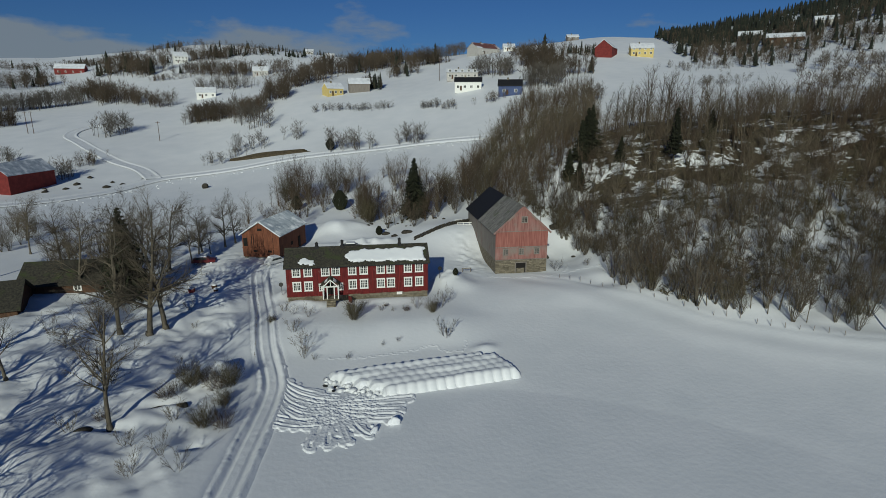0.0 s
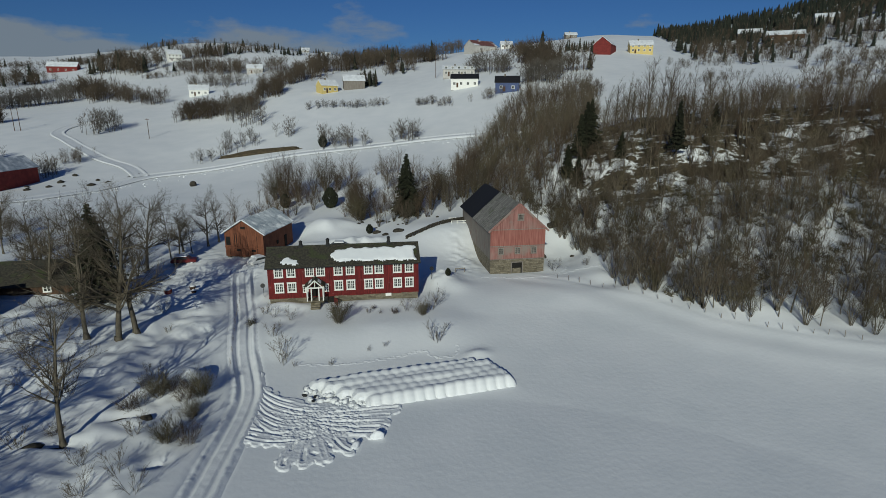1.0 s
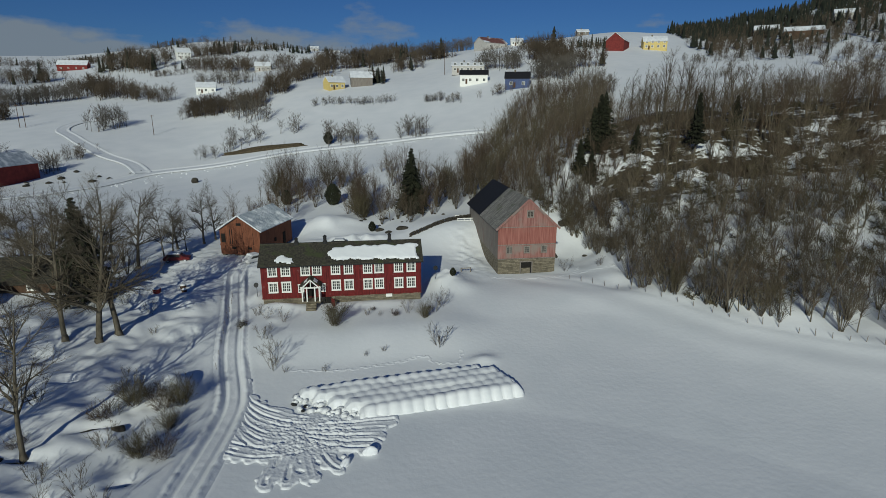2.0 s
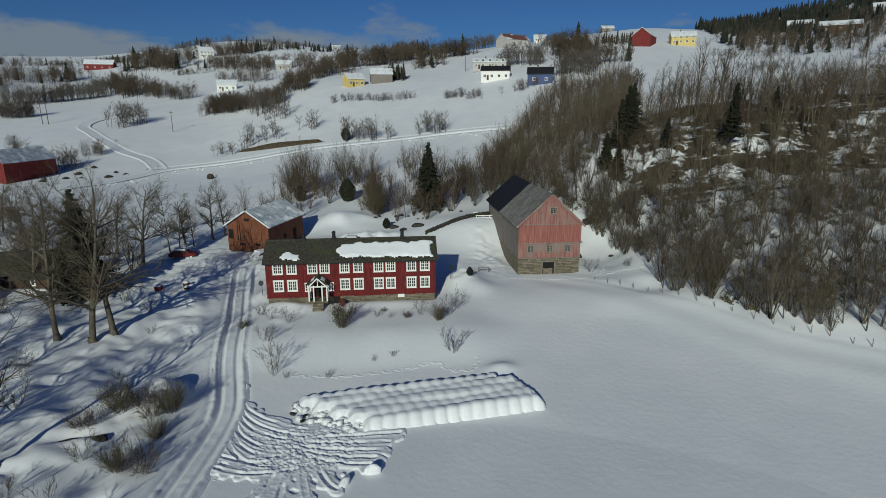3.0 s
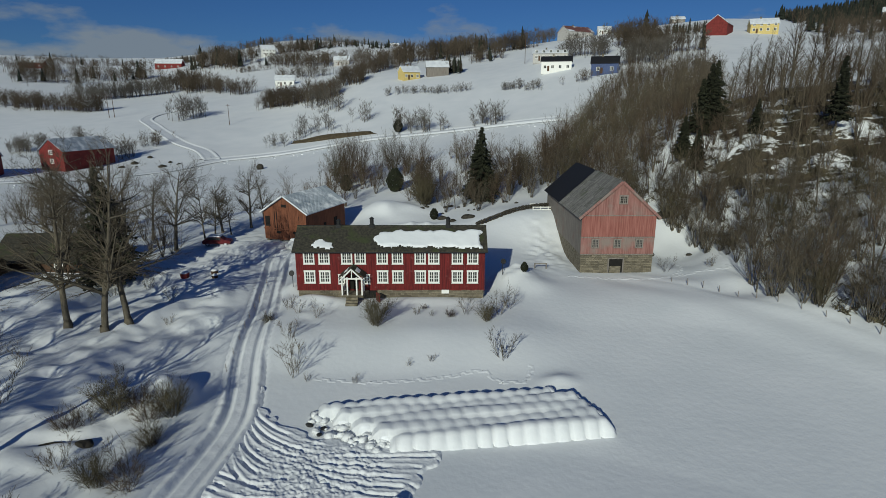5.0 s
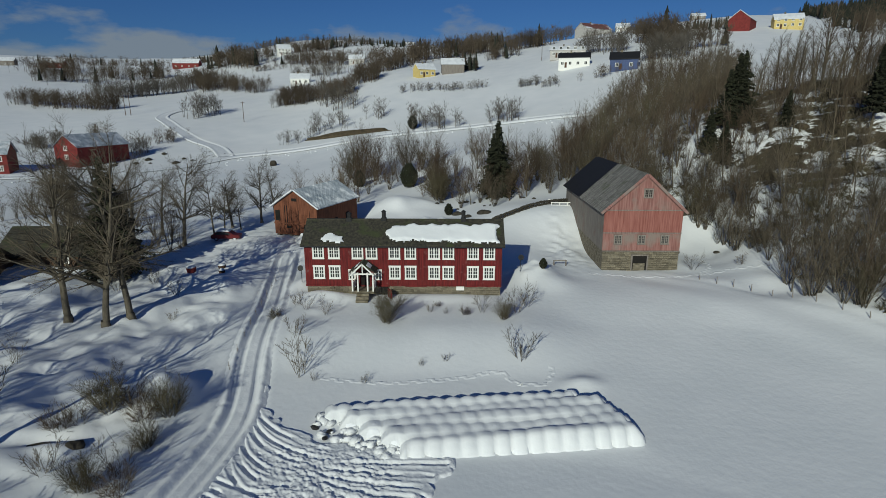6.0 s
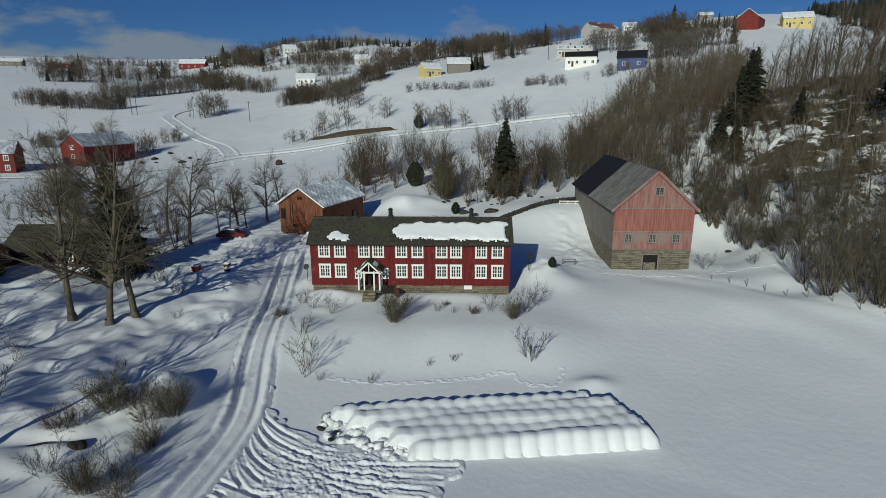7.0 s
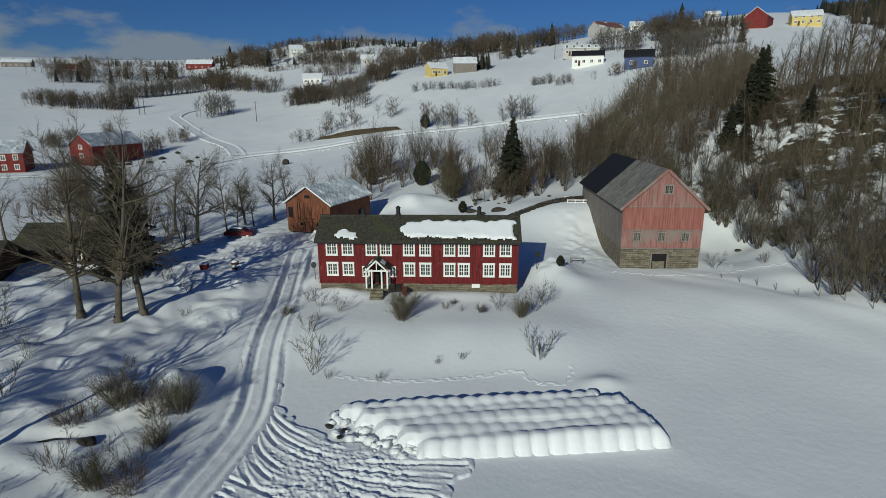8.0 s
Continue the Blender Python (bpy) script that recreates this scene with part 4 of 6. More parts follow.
for k, x, y, size in ((3, -43.0, 153.0, 3.2), (3, -40.0, 150.0, 2.6), (0, -17.2, 125.5, 2.6), (3, -18.6, 128.5, 2.5), (0, -6.0, 130.0, 2.2)):
    plant(fuzzy[k], x, y, rng.uniform(0, 360), size, "big dense russet thicket bush by the creek" if k == 3 else "big dense olive-brown bush by the creek", "bush", "shrubs by the creek", 0.1)
for k, x, y, size in ((0, -36.8, 134.5, 0.8), (1, -15.8, 161.0, 0.9), (2, -11.0, 123.5, 0.6), (3, -4.5, 140.0, 1.0), (0, 0.0, 146.0, 0.9), (2, 6.0, 150.0, 0.8), (1, -13.0, 139.0, 0.9), (3, -46.5, 147.0, 0.8), (2, -8.5, 127.0, 0.6)):
    plant(slim[k], x, y, rng.uniform(0, 360), size, "slim leafless birch sapling by the creek", "tree", "saplings by the creek", 0.1)


WILLOW = dict(steps=(5, 3, 1), kids=(15, 9), bare=(0.2, 0.1), wiggle=0.06, rise=(0.05, 0.05, 0.04), splay=((12, 40), (15, 50)), short=((0.25, 0.45), (0.3, 0.55)), cone=0.4, thin=0.014)
willows = [Kind("willow", shrub(91 + i, h, n, w2, WILLOW), m) for i, (h, n, w2, m) in enumerate(((10.5, 11, 0.42, RUST_TWIG), (9.5, 10, 0.48, TWIG), (8.5, 11, 0.36, OLIVE_TWIG)))]
for k, x, y, size in ((0, -41.0, 152.5, 1.1), (0, -37.5, 151.0, 1.0), (2, -43.5, 150.5, 0.95), (1, -30.0, 152.5, 1.05), (1, -27.0, 155.0, 0.9), (2, -20.2, 134.5, 0.95), (0, -18.2, 131.0, 0.9), (1, -4.0, 133.0, 0.8), (0, -1.0, 131.5, 0.85), (1, 2.5, 133.0, 0.8), (2, 0.5, 139.0, 1.0), (0, 6.0, 141.0, 1.1), (1, 9.5, 137.0, 1.0), (2, 12.0, 143.0, 1.1), (0, 9.0, 150.0, 1.1), (1, -13.0, 150.0, 0.8), (0, 14.5, 135.0, 0.9)):
    plant(willows[k], x, y, rng.uniform(0, 360), size, ("tall dense russet leafless willow by the creek", "tall grey many-stemmed leafless willow by the creek", "tall olive-brown leafless willow by the creek")[k], "tree", "willows by the creek", 0.1)
THICKET = []
for i in range(36):
    x = rng.uniform(-104, -50)
    y = 92 - 0.55 * (x + 50) + rng.gauss(0, 7)
    THICKET.append((x, y, rng.uniform(0, 6.28), rng.uniform(0.6, 1.15), rng.randrange(8)))


CREEK_SHRUBS, CREEK_TREES = [], []
for i in range(170):
    x, y = rng.uniform(-48, 12), rng.uniform(118, 168)
    if float(rough(np.array([x]), np.array([y]), 8, 65)[0]) > -0.05 + 0.012 * max(0, y - 140) and math.hypot(x + 24, y - 122) > 8:
        (CREEK_TREES if rng.random() < 0.3 else CREEK_SHRUBS).append((x, y, rng.uniform(0, 6.28), rng.uniform(0.5, 1.15), rng.randrange(8)))


# the wood on the slope
def wood_depth(x, y):
    """How far a place lies inside the wood, in metres; negative outside."""
    low = y - np.interp(x, [p[0] for p in WOOD_EDGE], [p[1] for p in WOOD_EDGE]) - 1.8
    west = x - np.interp(y, (95, 104, 112, 122, 133, 150, 175, 200, 240), (30, 29, 25, 20, 6, 4, 10, 19, 33))
    upper = max(148 + 0.05 * x + 5 * float(rough(np.array([x]), np.array([y]), 15, 61)[0]) - y, min(41 + 0.24 * (y - 150) - x, 250 - y))
    return min(low, west, 0.87 * y + 9 - x, upper)


rng = random.Random(21)
taken, spots = {}, []
for _ in range(30000):
    x, y = rng.uniform(3, 150), rng.uniform(58, 242)
    inside = wood_depth(x, y)
    if inside < 0:
        continue
    thick = 0.34 + 0.5 * float(rough(np.array([x]), np.array([y]), 13, 62)[0]) + (0.3 if inside < 9 else 0) + (0.25 if x > 75 or x < 45 else 0) - (0.15 if y < 104 else 0) + (0.3 if y > 140 else 0) + (0.12 if x > 40 else 0)
    if rng.random() > thick:
        continue
    cell2 = (int(x / 2.85), int(y / 2.85))
    if taken.get(cell2, 0) >= 1:
        continue
    taken[cell2] = 1
    spots.append((inside, x, y))
for i in range(16):
    x = 29.5 + 1.1 * i + rng.uniform(-0.4, 0.4)
    spots.append((1.0, x, float(np.interp(x, [p[0] for p in WOOD_EDGE], [p[1] for p in WOOD_EDGE])) + rng.uniform(1.8, 4.0)))
spots.sort(key=lambda s: s[2] + 0.55 * s[1])
NEAR_WOOD = 280
for i, (inside, x, y) in enumerate(spots[:NEAR_WOOD]):
    if rng.random() < 0.8:
        k = rng.choice((0, 1, 5, 0, 1, 3, 5, 3, 4))
        plant(thicket[k], x, y, rng.uniform(0, 360), rng.uniform(0.75, 1.35), ("grey many-stemmed leafless alder shrub", "wide grey leafless willow shrub", "upright russet leafless shrub", "olive-brown leafless shrub", "russet-brown leafless shrub", "grey leafless shrub")[k] + " on the snowy slope", "bush", "shrubs of the wood", 0.1)
    else:
        plant(slim[rng.randrange(4)], x, y, rng.uniform(0, 360), rng.uniform(0.6, 0.95), "slim leafless sapling on the snowy slope", "tree", "saplings of the wood", 0.1)
# loose shrubs between the barn and the wood
for i in range(26):
    y = rng.uniform(101, 124)
    x = rng.uniform(30, 33.5) - 0.42 * (y - 101) * rng.uniform(0.4, 1.0)
    k = rng.choice((0, 1, 5))
    plant(thicket[k], x, y, rng.uniform(0, 360), rng.uniform(0.4, 0.85), "small grey leafless shrub in the snow by the wood", "bush", "shrubs of the wood", 0.1)
# slim trees along the crest against the snowfield
for i in range(46):
    f = i / 45
    x, y = 43 + 26 * f + rng.uniform(-1, 1), 151 - 22 * f + rng.uniform(-3, 4)
    plant(slim[rng.randrange(4)], x, y, rng.uniform(0, 360), rng.uniform(0.95, 1.45), "tall slim leafless birch on the crest of the slope", "tree", "birches on the crest", 0.1)
lists = {"wood_grey": [], "wood_russet": [], "wood_olive": [], "wood_trees": []}
for inside, x, y in spots[NEAR_WOOD:]:
    crest = 129 < y < 150 or y > 215
    name = rng.choice(("wood_grey", "wood_grey", "wood_russet", "wood_olive", "wood_trees") if not crest else ("wood_trees", "wood_trees", "wood_russet", "wood_grey"))
    if x > 80 and rng.random() < 0.5:
        name = "wood_russet"
    lists[name].append((x, y, rng.uniform(0, 6.28), rng.uniform(0.75, 1.3) if name != "wood_trees" else rng.uniform(0.75, 1.1), rng.randrange(9)))
light = [joined(shrub(151 + i, h, n, s, LIGHT_STEM)) for i, (h, n, s) in enumerate(((5.8, 9, 0.36), (4.9, 10, 0.5), (6.4, 8, 0.28), (5.4, 9, 0.36)))]
bulk("creek_thicket", light, CREEK_SHRUBS, RUST_TWIG, "brown leafless thicket along the creek", "thicket")
bulk("creek_saplings", [joined(k.model) for k in slim], [(a, b2, c, s * 0.75, k) for a, b2, c, s, k in CREEK_TREES], TWIG, "slim leafless saplings along the creek", "thicket")
bulk("orchard_thicket", light, THICKET, TWIG, "grey leafless thicket beyond the yard", "thicket")
light_trees = [joined(k.model) for k in slim]
for name, kinds, mat, label in (("wood_grey", light, TWIG, "dense grey leafless thicket on the hillside"), ("wood_russet", light, RUST_TWIG, "russet leafless thicket on the hillside"), ("wood_olive", light, OLIVE_TWIG, "olive-brown leafless thicket on the hillside"), ("wood_trees", light_trees, TWIG, "slim leafless trees along the hillside")):
    bulk(name, kinds, lists[name], mat, label, "woods")


# far woods and hedges
def slivers(segs):
    """Each twig as one thin pointed face, turned at random."""
    r0 = random.Random(len(segs))
    vs = []
    for a, b2, r in segs:
        side = (b2 - a).cross(Vector((r0.gauss(0, 1), r0.gauss(0, 1), r0.gauss(0, 1)))).normalized() * r
        vs += [(a + side)[:], (a - side)[:], b2[:]]
    return np.array(vs), np.arange(len(vs)).reshape(-1, 3)


def far_bare(seed, height, wide, low):
    """A far leafless tree: stem, forked limbs and many fine twigs in a rounded crown."""
    rng = random.Random(seed)
    segs = []
    for i in range(rng.choice((1, 2, 2))):
        foot = Vector((rng.gauss(0, 0.05), rng.gauss(0, 0.05), -0.03)) * height
        segs.append((foot, foot + Vector((rng.gauss(0, 0.06), rng.gauss(0, 0.06), 0.85)) * height, 0.014 * height))
        for k in range(11):
            z = rng.uniform(low, 0.72)
            a, out = rng.uniform(0, 6.2832), wide * rng.uniform(0.5, 1.0) * math.sin(math.pi * (0.25 + 0.6 * z))
            at = foot + Vector((0, 0, z * height))
            tip = at + Vector((math.cos(a) * out, math.sin(a) * out, rng.uniform(0.15, 0.32) * (1 - 0.4 * z))) * height
            segs.append((at, tip, 0.007 * height))
            for q in range(4):
                p = at + (tip - at) * rng.uniform(0.25, 0.95)
                segs.append((p, p + Vector((rng.gauss(0, 0.06), rng.gauss(0, 0.06), rng.uniform(0.06, 0.17))) * height, 0.0065 * height))
    return slivers(segs)


def far_spruce(seed, height):
    rng = random.Random(seed)
    vs, ts = [], []
    for k in range(5):
        z0, z1 = height * (0.08 + 0.17 * k), height * (0.40 + 0.15 * k)
        r = height * (0.2 - 0.033 * k)
        base = len(vs)
        for i in range(8):
            a = 6.2832 * i / 8 + rng.uniform(-0.2, 0.2)
            rr = r * (1.0 if i % 2 else 0.62) * rng.uniform(0.85, 1.15)
            vs.append((math.cos(a) * rr, math.sin(a) * rr, z0 + rng.uniform(-0.03, 0.03) * height))
        vs.append((0, 0, z1))
        ts += [(base + i, base + (i + 1) % 8, base + 8) for i in range(8)]
    return np.array(vs), np.array(ts)


FAR_BARE = [far_bare(101 + i, 1.0, w, low) for i, (w, low) in enumerate(((0.34, 0.15), (0.28, 0.1), (0.4, 0.05), (0.24, 0.2), (0.45, 0.02), (0.3, 0.3)))]
FAR_FIR = [far_spruce(111 + i, h) for i, h in enumerate((1.0, 1.15, 0.85))]
BROWN_WOODS, GREY_GROVES, fir_places = [], [], []
frng = random.Random(77)


CLEARINGS = ((-227, 494, 14), (-130, 415, 11), (-143, 344, 10), (-146, 356, 8), (12, 308, 8))


def belt(x0, y0, x1, y1, wide, count, tall, fir, places):
    """Trees of about a height along a line, scattered to both sides, with gaps."""
    for _ in range(int(count * 1.15)):
        f, s = frng.random(), frng.gauss(0, 0.4) * wide
        l = math.hypot(x1 - x0, y1 - y0) + 1e-6
        x, y = x0 + (x1 - x0) * f - (y1 - y0) / l * s, y0 + (y1 - y0) * f + (x1 - x0) / l * s
        if float(rough(np.array([x]), np.array([y]), 13, 63)[0]) < -0.5 or any(math.hypot(x - cx, y - cy) < cr for cx, cy, cr in CLEARINGS):
            continue
        (fir_places if frng.random() < fir else places).append((x, y, frng.uniform(0, 6.28), tall * frng.uniform(0.45, 1.0), frng.randrange(12)))


belt(-276, 281, -212, 276, 8, 170, 10.5, 0, BROWN_WOODS)
belt(-258, 311, -229, 361, 10, 144, 12.9, 0, GREY_GROVES)
belt(-355, 370, -323, 403, 30, 80, 12, 0.04, BROWN_WOODS)
belt(-337, 420, -316, 465, 26, 92, 14.8, 0.05, BROWN_WOODS)
belt(-251, 388, -199, 356, 14, 120, 15.3, 0, BROWN_WOODS)
belt(-199, 356, -158, 330, 10, 97, 11.2, 0, BROWN_WOODS)
belt(-420, 660, -315, 567, 16, 150, 9, 0.1, BROWN_WOODS)
belt(-288, 496, -229, 468, 20, 127, 19.3, 0.1, BROWN_WOODS)
belt(-240, 486, -224, 512, 18, 79, 15, 0.07, BROWN_WOODS)
belt(-225, 520, -189, 517, 20, 130, 11, 0.1, BROWN_WOODS)
belt(-192, 523, -154, 536, 16, 120, 7, 0.12, BROWN_WOODS)
belt(-208, 465, -117, 414, 20, 224, 12.6, 0.03, BROWN_WOODS)
belt(-223, 438, -194, 434, 8, 60, 6.0, 0, BROWN_WOODS)
belt(-129, 286, -108, 287, 9, 106, 10.9, 0, BROWN_WOODS)
belt(-108, 287, -89, 282, 9, 84, 10.6, 0, BROWN_WOODS)
belt(-172, 395, -116, 361, 10, 66, 9.2, 0, GREY_GROVES)
belt(-99, 273, -77, 251, 6, 15, 13.7, 0, GREY_GROVES)
belt(-96, 304, -83, 308, 12, 66, 11.2, 0, BROWN_WOODS)
belt(-93, 331, -80, 368, 14, 101, 13.5, 0, BROWN_WOODS)
belt(-90, 400, -57, 391, 18, 128, 15.1, 0.03, BROWN_WOODS)
belt(-56, 385, -39, 426, 18, 98, 15.3, 0.05, BROWN_WOODS)
belt(-35, 360, -19, 371, 12, 45, 11.4, 0.1, BROWN_WOODS)
belt(-44, 316, -34, 318, 8, 35, 8.6, 0.4, BROWN_WOODS)
belt(-151, 526, -116, 501, 10, 33, 6.6, 0.8, BROWN_WOODS)
belt(-61, 268, -24, 271, 3, 79, 4.5, 0, GREY_GROVES)
belt(-44, 216, -24, 215, 8, 48, 10.4, 0, GREY_GROVES)
belt(-22, 219, -1, 216, 8, 59, 9.5, 0, GREY_GROVES)
belt(-85, 222, -70, 225, 7, 19, 8.8, 0, GREY_GROVES)
belt(-91, 212, -84, 211, 5, 9, 6.1, 0, GREY_GROVES)
belt(-66, 233, -59, 232, 4, 6, 9.0, 0, GREY_GROVES)
belt(-154, 251, -149, 267, 8, 24, 14.2, 0, GREY_GROVES)
belt(-131, 219, -128, 219, 4, 9, 5.8, 0, BROWN_WOODS)
belt(-164, 206, -159, 208, 5, 12, 7.0, 0, GREY_GROVES)
belt(-132, 184, -129, 192, 6, 20, 8.0, 0, GREY_GROVES)
belt(-134, 199, -131, 209, 6, 18, 7.0, 0, BROWN_WOODS)
belt(-172, 185, -164, 195, 7, 40, 7.3, 0, GREY_GROVES)
belt(-23, 394, 3, 403, 16, 108, 13.3, 0.03, BROWN_WOODS)
belt(0, 472, 18, 478, 12, 48, 11.9, 0, BROWN_WOODS)
belt(14, 315, 37, 309, 12, 59, 13.1, 0, GREY_GROVES)
belt(-10, 265, -2, 262, 4, 28, 4.9, 0, GREY_GROVES)
belt(-0, 258, 7, 255, 4, 25, 4.3, 0, GREY_GROVES)
belt(5, 213, 16, 213, 6, 14, 12.4, 0, GREY_GROVES)
belt(49, 346, 63, 317, 22, 110, 15.4, 0.03, BROWN_WOODS)
belt(58, 307, 66, 286, 18, 80, 13.3, 0.03, BROWN_WOODS)
belt(40, 273, 55, 267, 12, 56, 12.0, 0, GREY_GROVES)
belt(75, 365, 95, 360, 12, 49, 7.0, 0.4, BROWN_WOODS)
belt(44, 391, 54, 371, 12, 45, 8.8, 0, BROWN_WOODS)
belt(62, 242, 58, 223, 8, 15, 9.0, 0, BROWN_WOODS)
belt(16, 261, 24, 252, 6, 28, 6.4, 0, BROWN_WOODS)
belt(-70, 560, -20, 600, 30, 130, 11, 0.06, BROWN_WOODS)
belt(-60, 420, -20, 440, 24, 110, 12, 0.05, BROWN_WOODS)
belt(-330, 640, -190, 560, 40, 200, 9, 0.06, BROWN_WOODS)
belt(-200, 590, -60, 600, 40, 180, 6.5, 0.12, BROWN_WOODS)
belt(-560, 600, -360, 600, 60, 260, 11, 0.04, BROWN_WOODS)
belt(-420, 440, -350, 430, 30, 120, 14, 0, BROWN_WOODS)
belt(120, 300, 150, 305, 14, 60, 4.5, 0, GREY_GROVES)      # scrub on the eastern snowfield
belt(108, 240, 140, 262, 12, 60, 4.5, 0, GREY_GROVES)
belt(150, 375, 260, 350, 40, 330, 10, 0.15, BROWN_WOODS)
belt(140, 325, 250, 310, 34, 260, 8, 0.08, BROWN_WOODS)
belt(165, 268, 260, 250, 18, 180, 9, 0, BROWN_WOODS)
belt(150, 225, 260, 215, 24, 200, 10, 0, BROWN_WOODS)
belt(130, 196, 240, 190, 24, 190, 10, 0, BROWN_WOODS)
belt(175, 460, 380, 395, 60, 900, 10, 0.4, BROWN_WOODS)
belt(190, 520, 480, 430, 80, 1300, 10, 0.75, BROWN_WOODS)
belt(220, 600, 560, 500, 90, 1400, 10, 0.9, BROWN_WOODS)
tufts, trng = [], random.Random(13)
while len(tufts) < 1500:
    x, y = trng.uniform(20, 125), trng.uniform(80, 152)
    if wood_depth(x, y) > 1 and trng.random() < 0.55 + 0.6 * float(rough(np.array([x]), np.array([y]), 7, 64)[0]):
        tufts.append((x, y, trng.uniform(0, 6.28), trng.uniform(0.6, 1.5), trng.randrange(9)))


def tuft(seed):
    r0 = random.Random(seed)
    return tips([(Vector((r0.gauss(0, 0.35), r0.gauss(0, 0.35), -0.1)), Vector((r0.gauss(0, 0.7), r0.gauss(0, 0.7), r0.uniform(0.25, 0.95))), 0.05, 0, 0) for _ in range(16)])


bulk("undergrowth", [tuft(i) for i in range(5)], tufts, OLIVE_TWIG, "low brown heather and bilberry tufts in the wood", "undergrowth")
bulk("far_woods", FAR_BARE, BROWN_WOODS, FAR_TWIG, "brown leafless woods on far slopes", "woods")
bulk("far_groves", FAR_BARE, GREY_GROVES, GREY_TWIG, "grey leafless hedges and groves on the snowfields", "woods")
bulk("far_spruces", FAR_FIR, fir_places, FAR_NEEDLES, "dark spruce forest on the far ridge", "woods")


# the stack of wrapped bales under snow
def bale_model(seed, front=False):
    """A round bale under a pillow of snow, 1.2 m across."""
    r0 = random.Random(seed)
    b = bmesh.new()
    n, rings = 16, 7
    hx, hy, top = 0.64, 0.68, 1.28 + r0.uniform(-0.06, 0.06)
    prev = None
    for k in range(rings + 1):
        f = k / rings
        z = top * f - 0.15 * (1 - f)
        s = (1 - f ** 3.2) ** 0.42 if k < rings else 0.0
        if k == rings:
            tip = b.verts.new((0, 0, top))
            for i in range(n):
                b.faces.new((prev[i], prev[(i + 1) % n], tip))
            break
        ring = []
        for i in range(n):
            a = 6.2832 * i / n
            c, d = math.cos(a), math.sin(a)
            x, y = hx * s * math.copysign(abs(c) ** 0.55, c), hy * s * math.copysign(abs(d) ** 0.55, d)
            ring.append(b.verts.new((x * (1 + r0.uniform(-0.02, 0.02)), y - (0.4 * (1 - f) if front and d < 0 else 0), z)))
        if prev:
            for i in range(n):
                b.faces.new((prev[i], prev[(i + 1) % n], ring[(i + 1) % n], ring[i]))
        prev = ring
    return b


STACK = pose(9.8, 62.65, 0, 0, 0, 15.2)
models = []
for s in range(5):
    me2 = part("bale", bale_model(s, s == 4), WRAP, None, "", None, True)
    models.append(me2.data)
    bpy.data.objects.remove(me2)
rng = random.Random(5)
FIRST, LAST = (0.0, 0.35, 0.75, 1.3, 3.1), (17.6, 19.0, 20.6, 22.0, 23.4)
for row in range(5):
    for col in range(20):
        x, y = -0.65 - 1.2 * col - FIRST[row], 0.55 + 1.22 * row
        if -x > LAST[row] - 0.5:
            continue
        w = STACK @ Vector((x + rng.uniform(-0.05, 0.05), y + rng.uniform(-0.06, 0.06), 0))
        o = new("hay_bale", models[4 if row == 0 else rng.randrange(4)])
        o.matrix_basis = pose(w.x, w.y, ground(w.x, w.y) - (0.5 if row == 0 else 0.3) + rng.uniform(-0.06, 0.05), 0, 0, 15.2 + rng.uniform(-3, 3))
        tagged(o, "round bale in white wrap, rounded over with snow", "bale", "bales in the stack")
b = bmesh.new()
grid_rows = []
for i in range(122):
    line = []
    for j in range(33):
        x, y = 0.1 - 0.195 * i, -0.42 + 0.21 * j
        row = max(0, min(4, int((y + 0.06) / 1.22)))
        bx, by = abs(math.sin(math.pi * (-x - FIRST[row] - 0.05) / 1.2)), abs(math.sin(math.pi * (y + 0.06) / 1.22))
        own = math.sin(math.floor((-x - FIRST[row]) / 1.2) * 12.9 + row * 78.2) * 0.09
        side = -x - FIRST[row] + 0.05
        edge_in = min(side, LAST[row] + x, y + 0.1 + 0.3 * bx ** 0.5, 6.2 - y + 0.15 * bx)
        inner = min(1, max(0, edge_in) / 0.75)
        up = 0.1 + 0.95 * inner ** 0.5 + 0.17 * (bx ** 0.6) * (by ** 0.5) * inner + own * inner + 0.06 * float(rough(np.array([x]), np.array([y]), 1.7, 91)[0])
        w = STACK @ Vector((x, y, 0))
        line.append(b.verts.new((w.x, w.y, ground(w.x, w.y) - 0.12 + (up if edge_in > 0 else -0.15))))
    grid_rows.append(line)
for r0, r1 in zip(grid_rows, grid_rows[1:]):
    for q in range(32):
        b.faces.new((r0[q], r0[q + 1], r1[q + 1], r1[q]))
bmesh.ops.recalc_face_normals(b, faces=b.faces)
tagged(part("stack_snow", b, SNOW, None, "", None, True), "blanket of snow moulded over the bale stack", "snow")
def lump(seed, sx, sy, sz, cuts=2):
    b = bmesh.new()
    bmesh.ops.create_icosphere(b, subdivisions=cuts, radius=1.0)
    r0 = Vector((seed * 3.1, seed * 1.7, seed))
    for v in b.verts:
        v.co *= 1 + 0.28 * noise.noise(v.co * 1.6 + r0) + 0.1 * noise.noise(v.co * 4 + r0)
        v.co = Vector((v.co.x * sx, v.co.y * sy, v.co.z * sz))
    return b
for i, (x, y, turn) in enumerate(((-5.2, 52.4, 20), (-7.2, 50.9, 65))):
    tagged(part("loose_bale", lump(i + 21, 0.7, 0.3, 0.7 - 0.2 * i, 3), WRAP, None, "", pose(x, y, ground(x, y) + 0.1, 12, 25 - 40 * i, turn), True), "crushed white wrapped bale thrown out on the field", "bale", "loose bales")
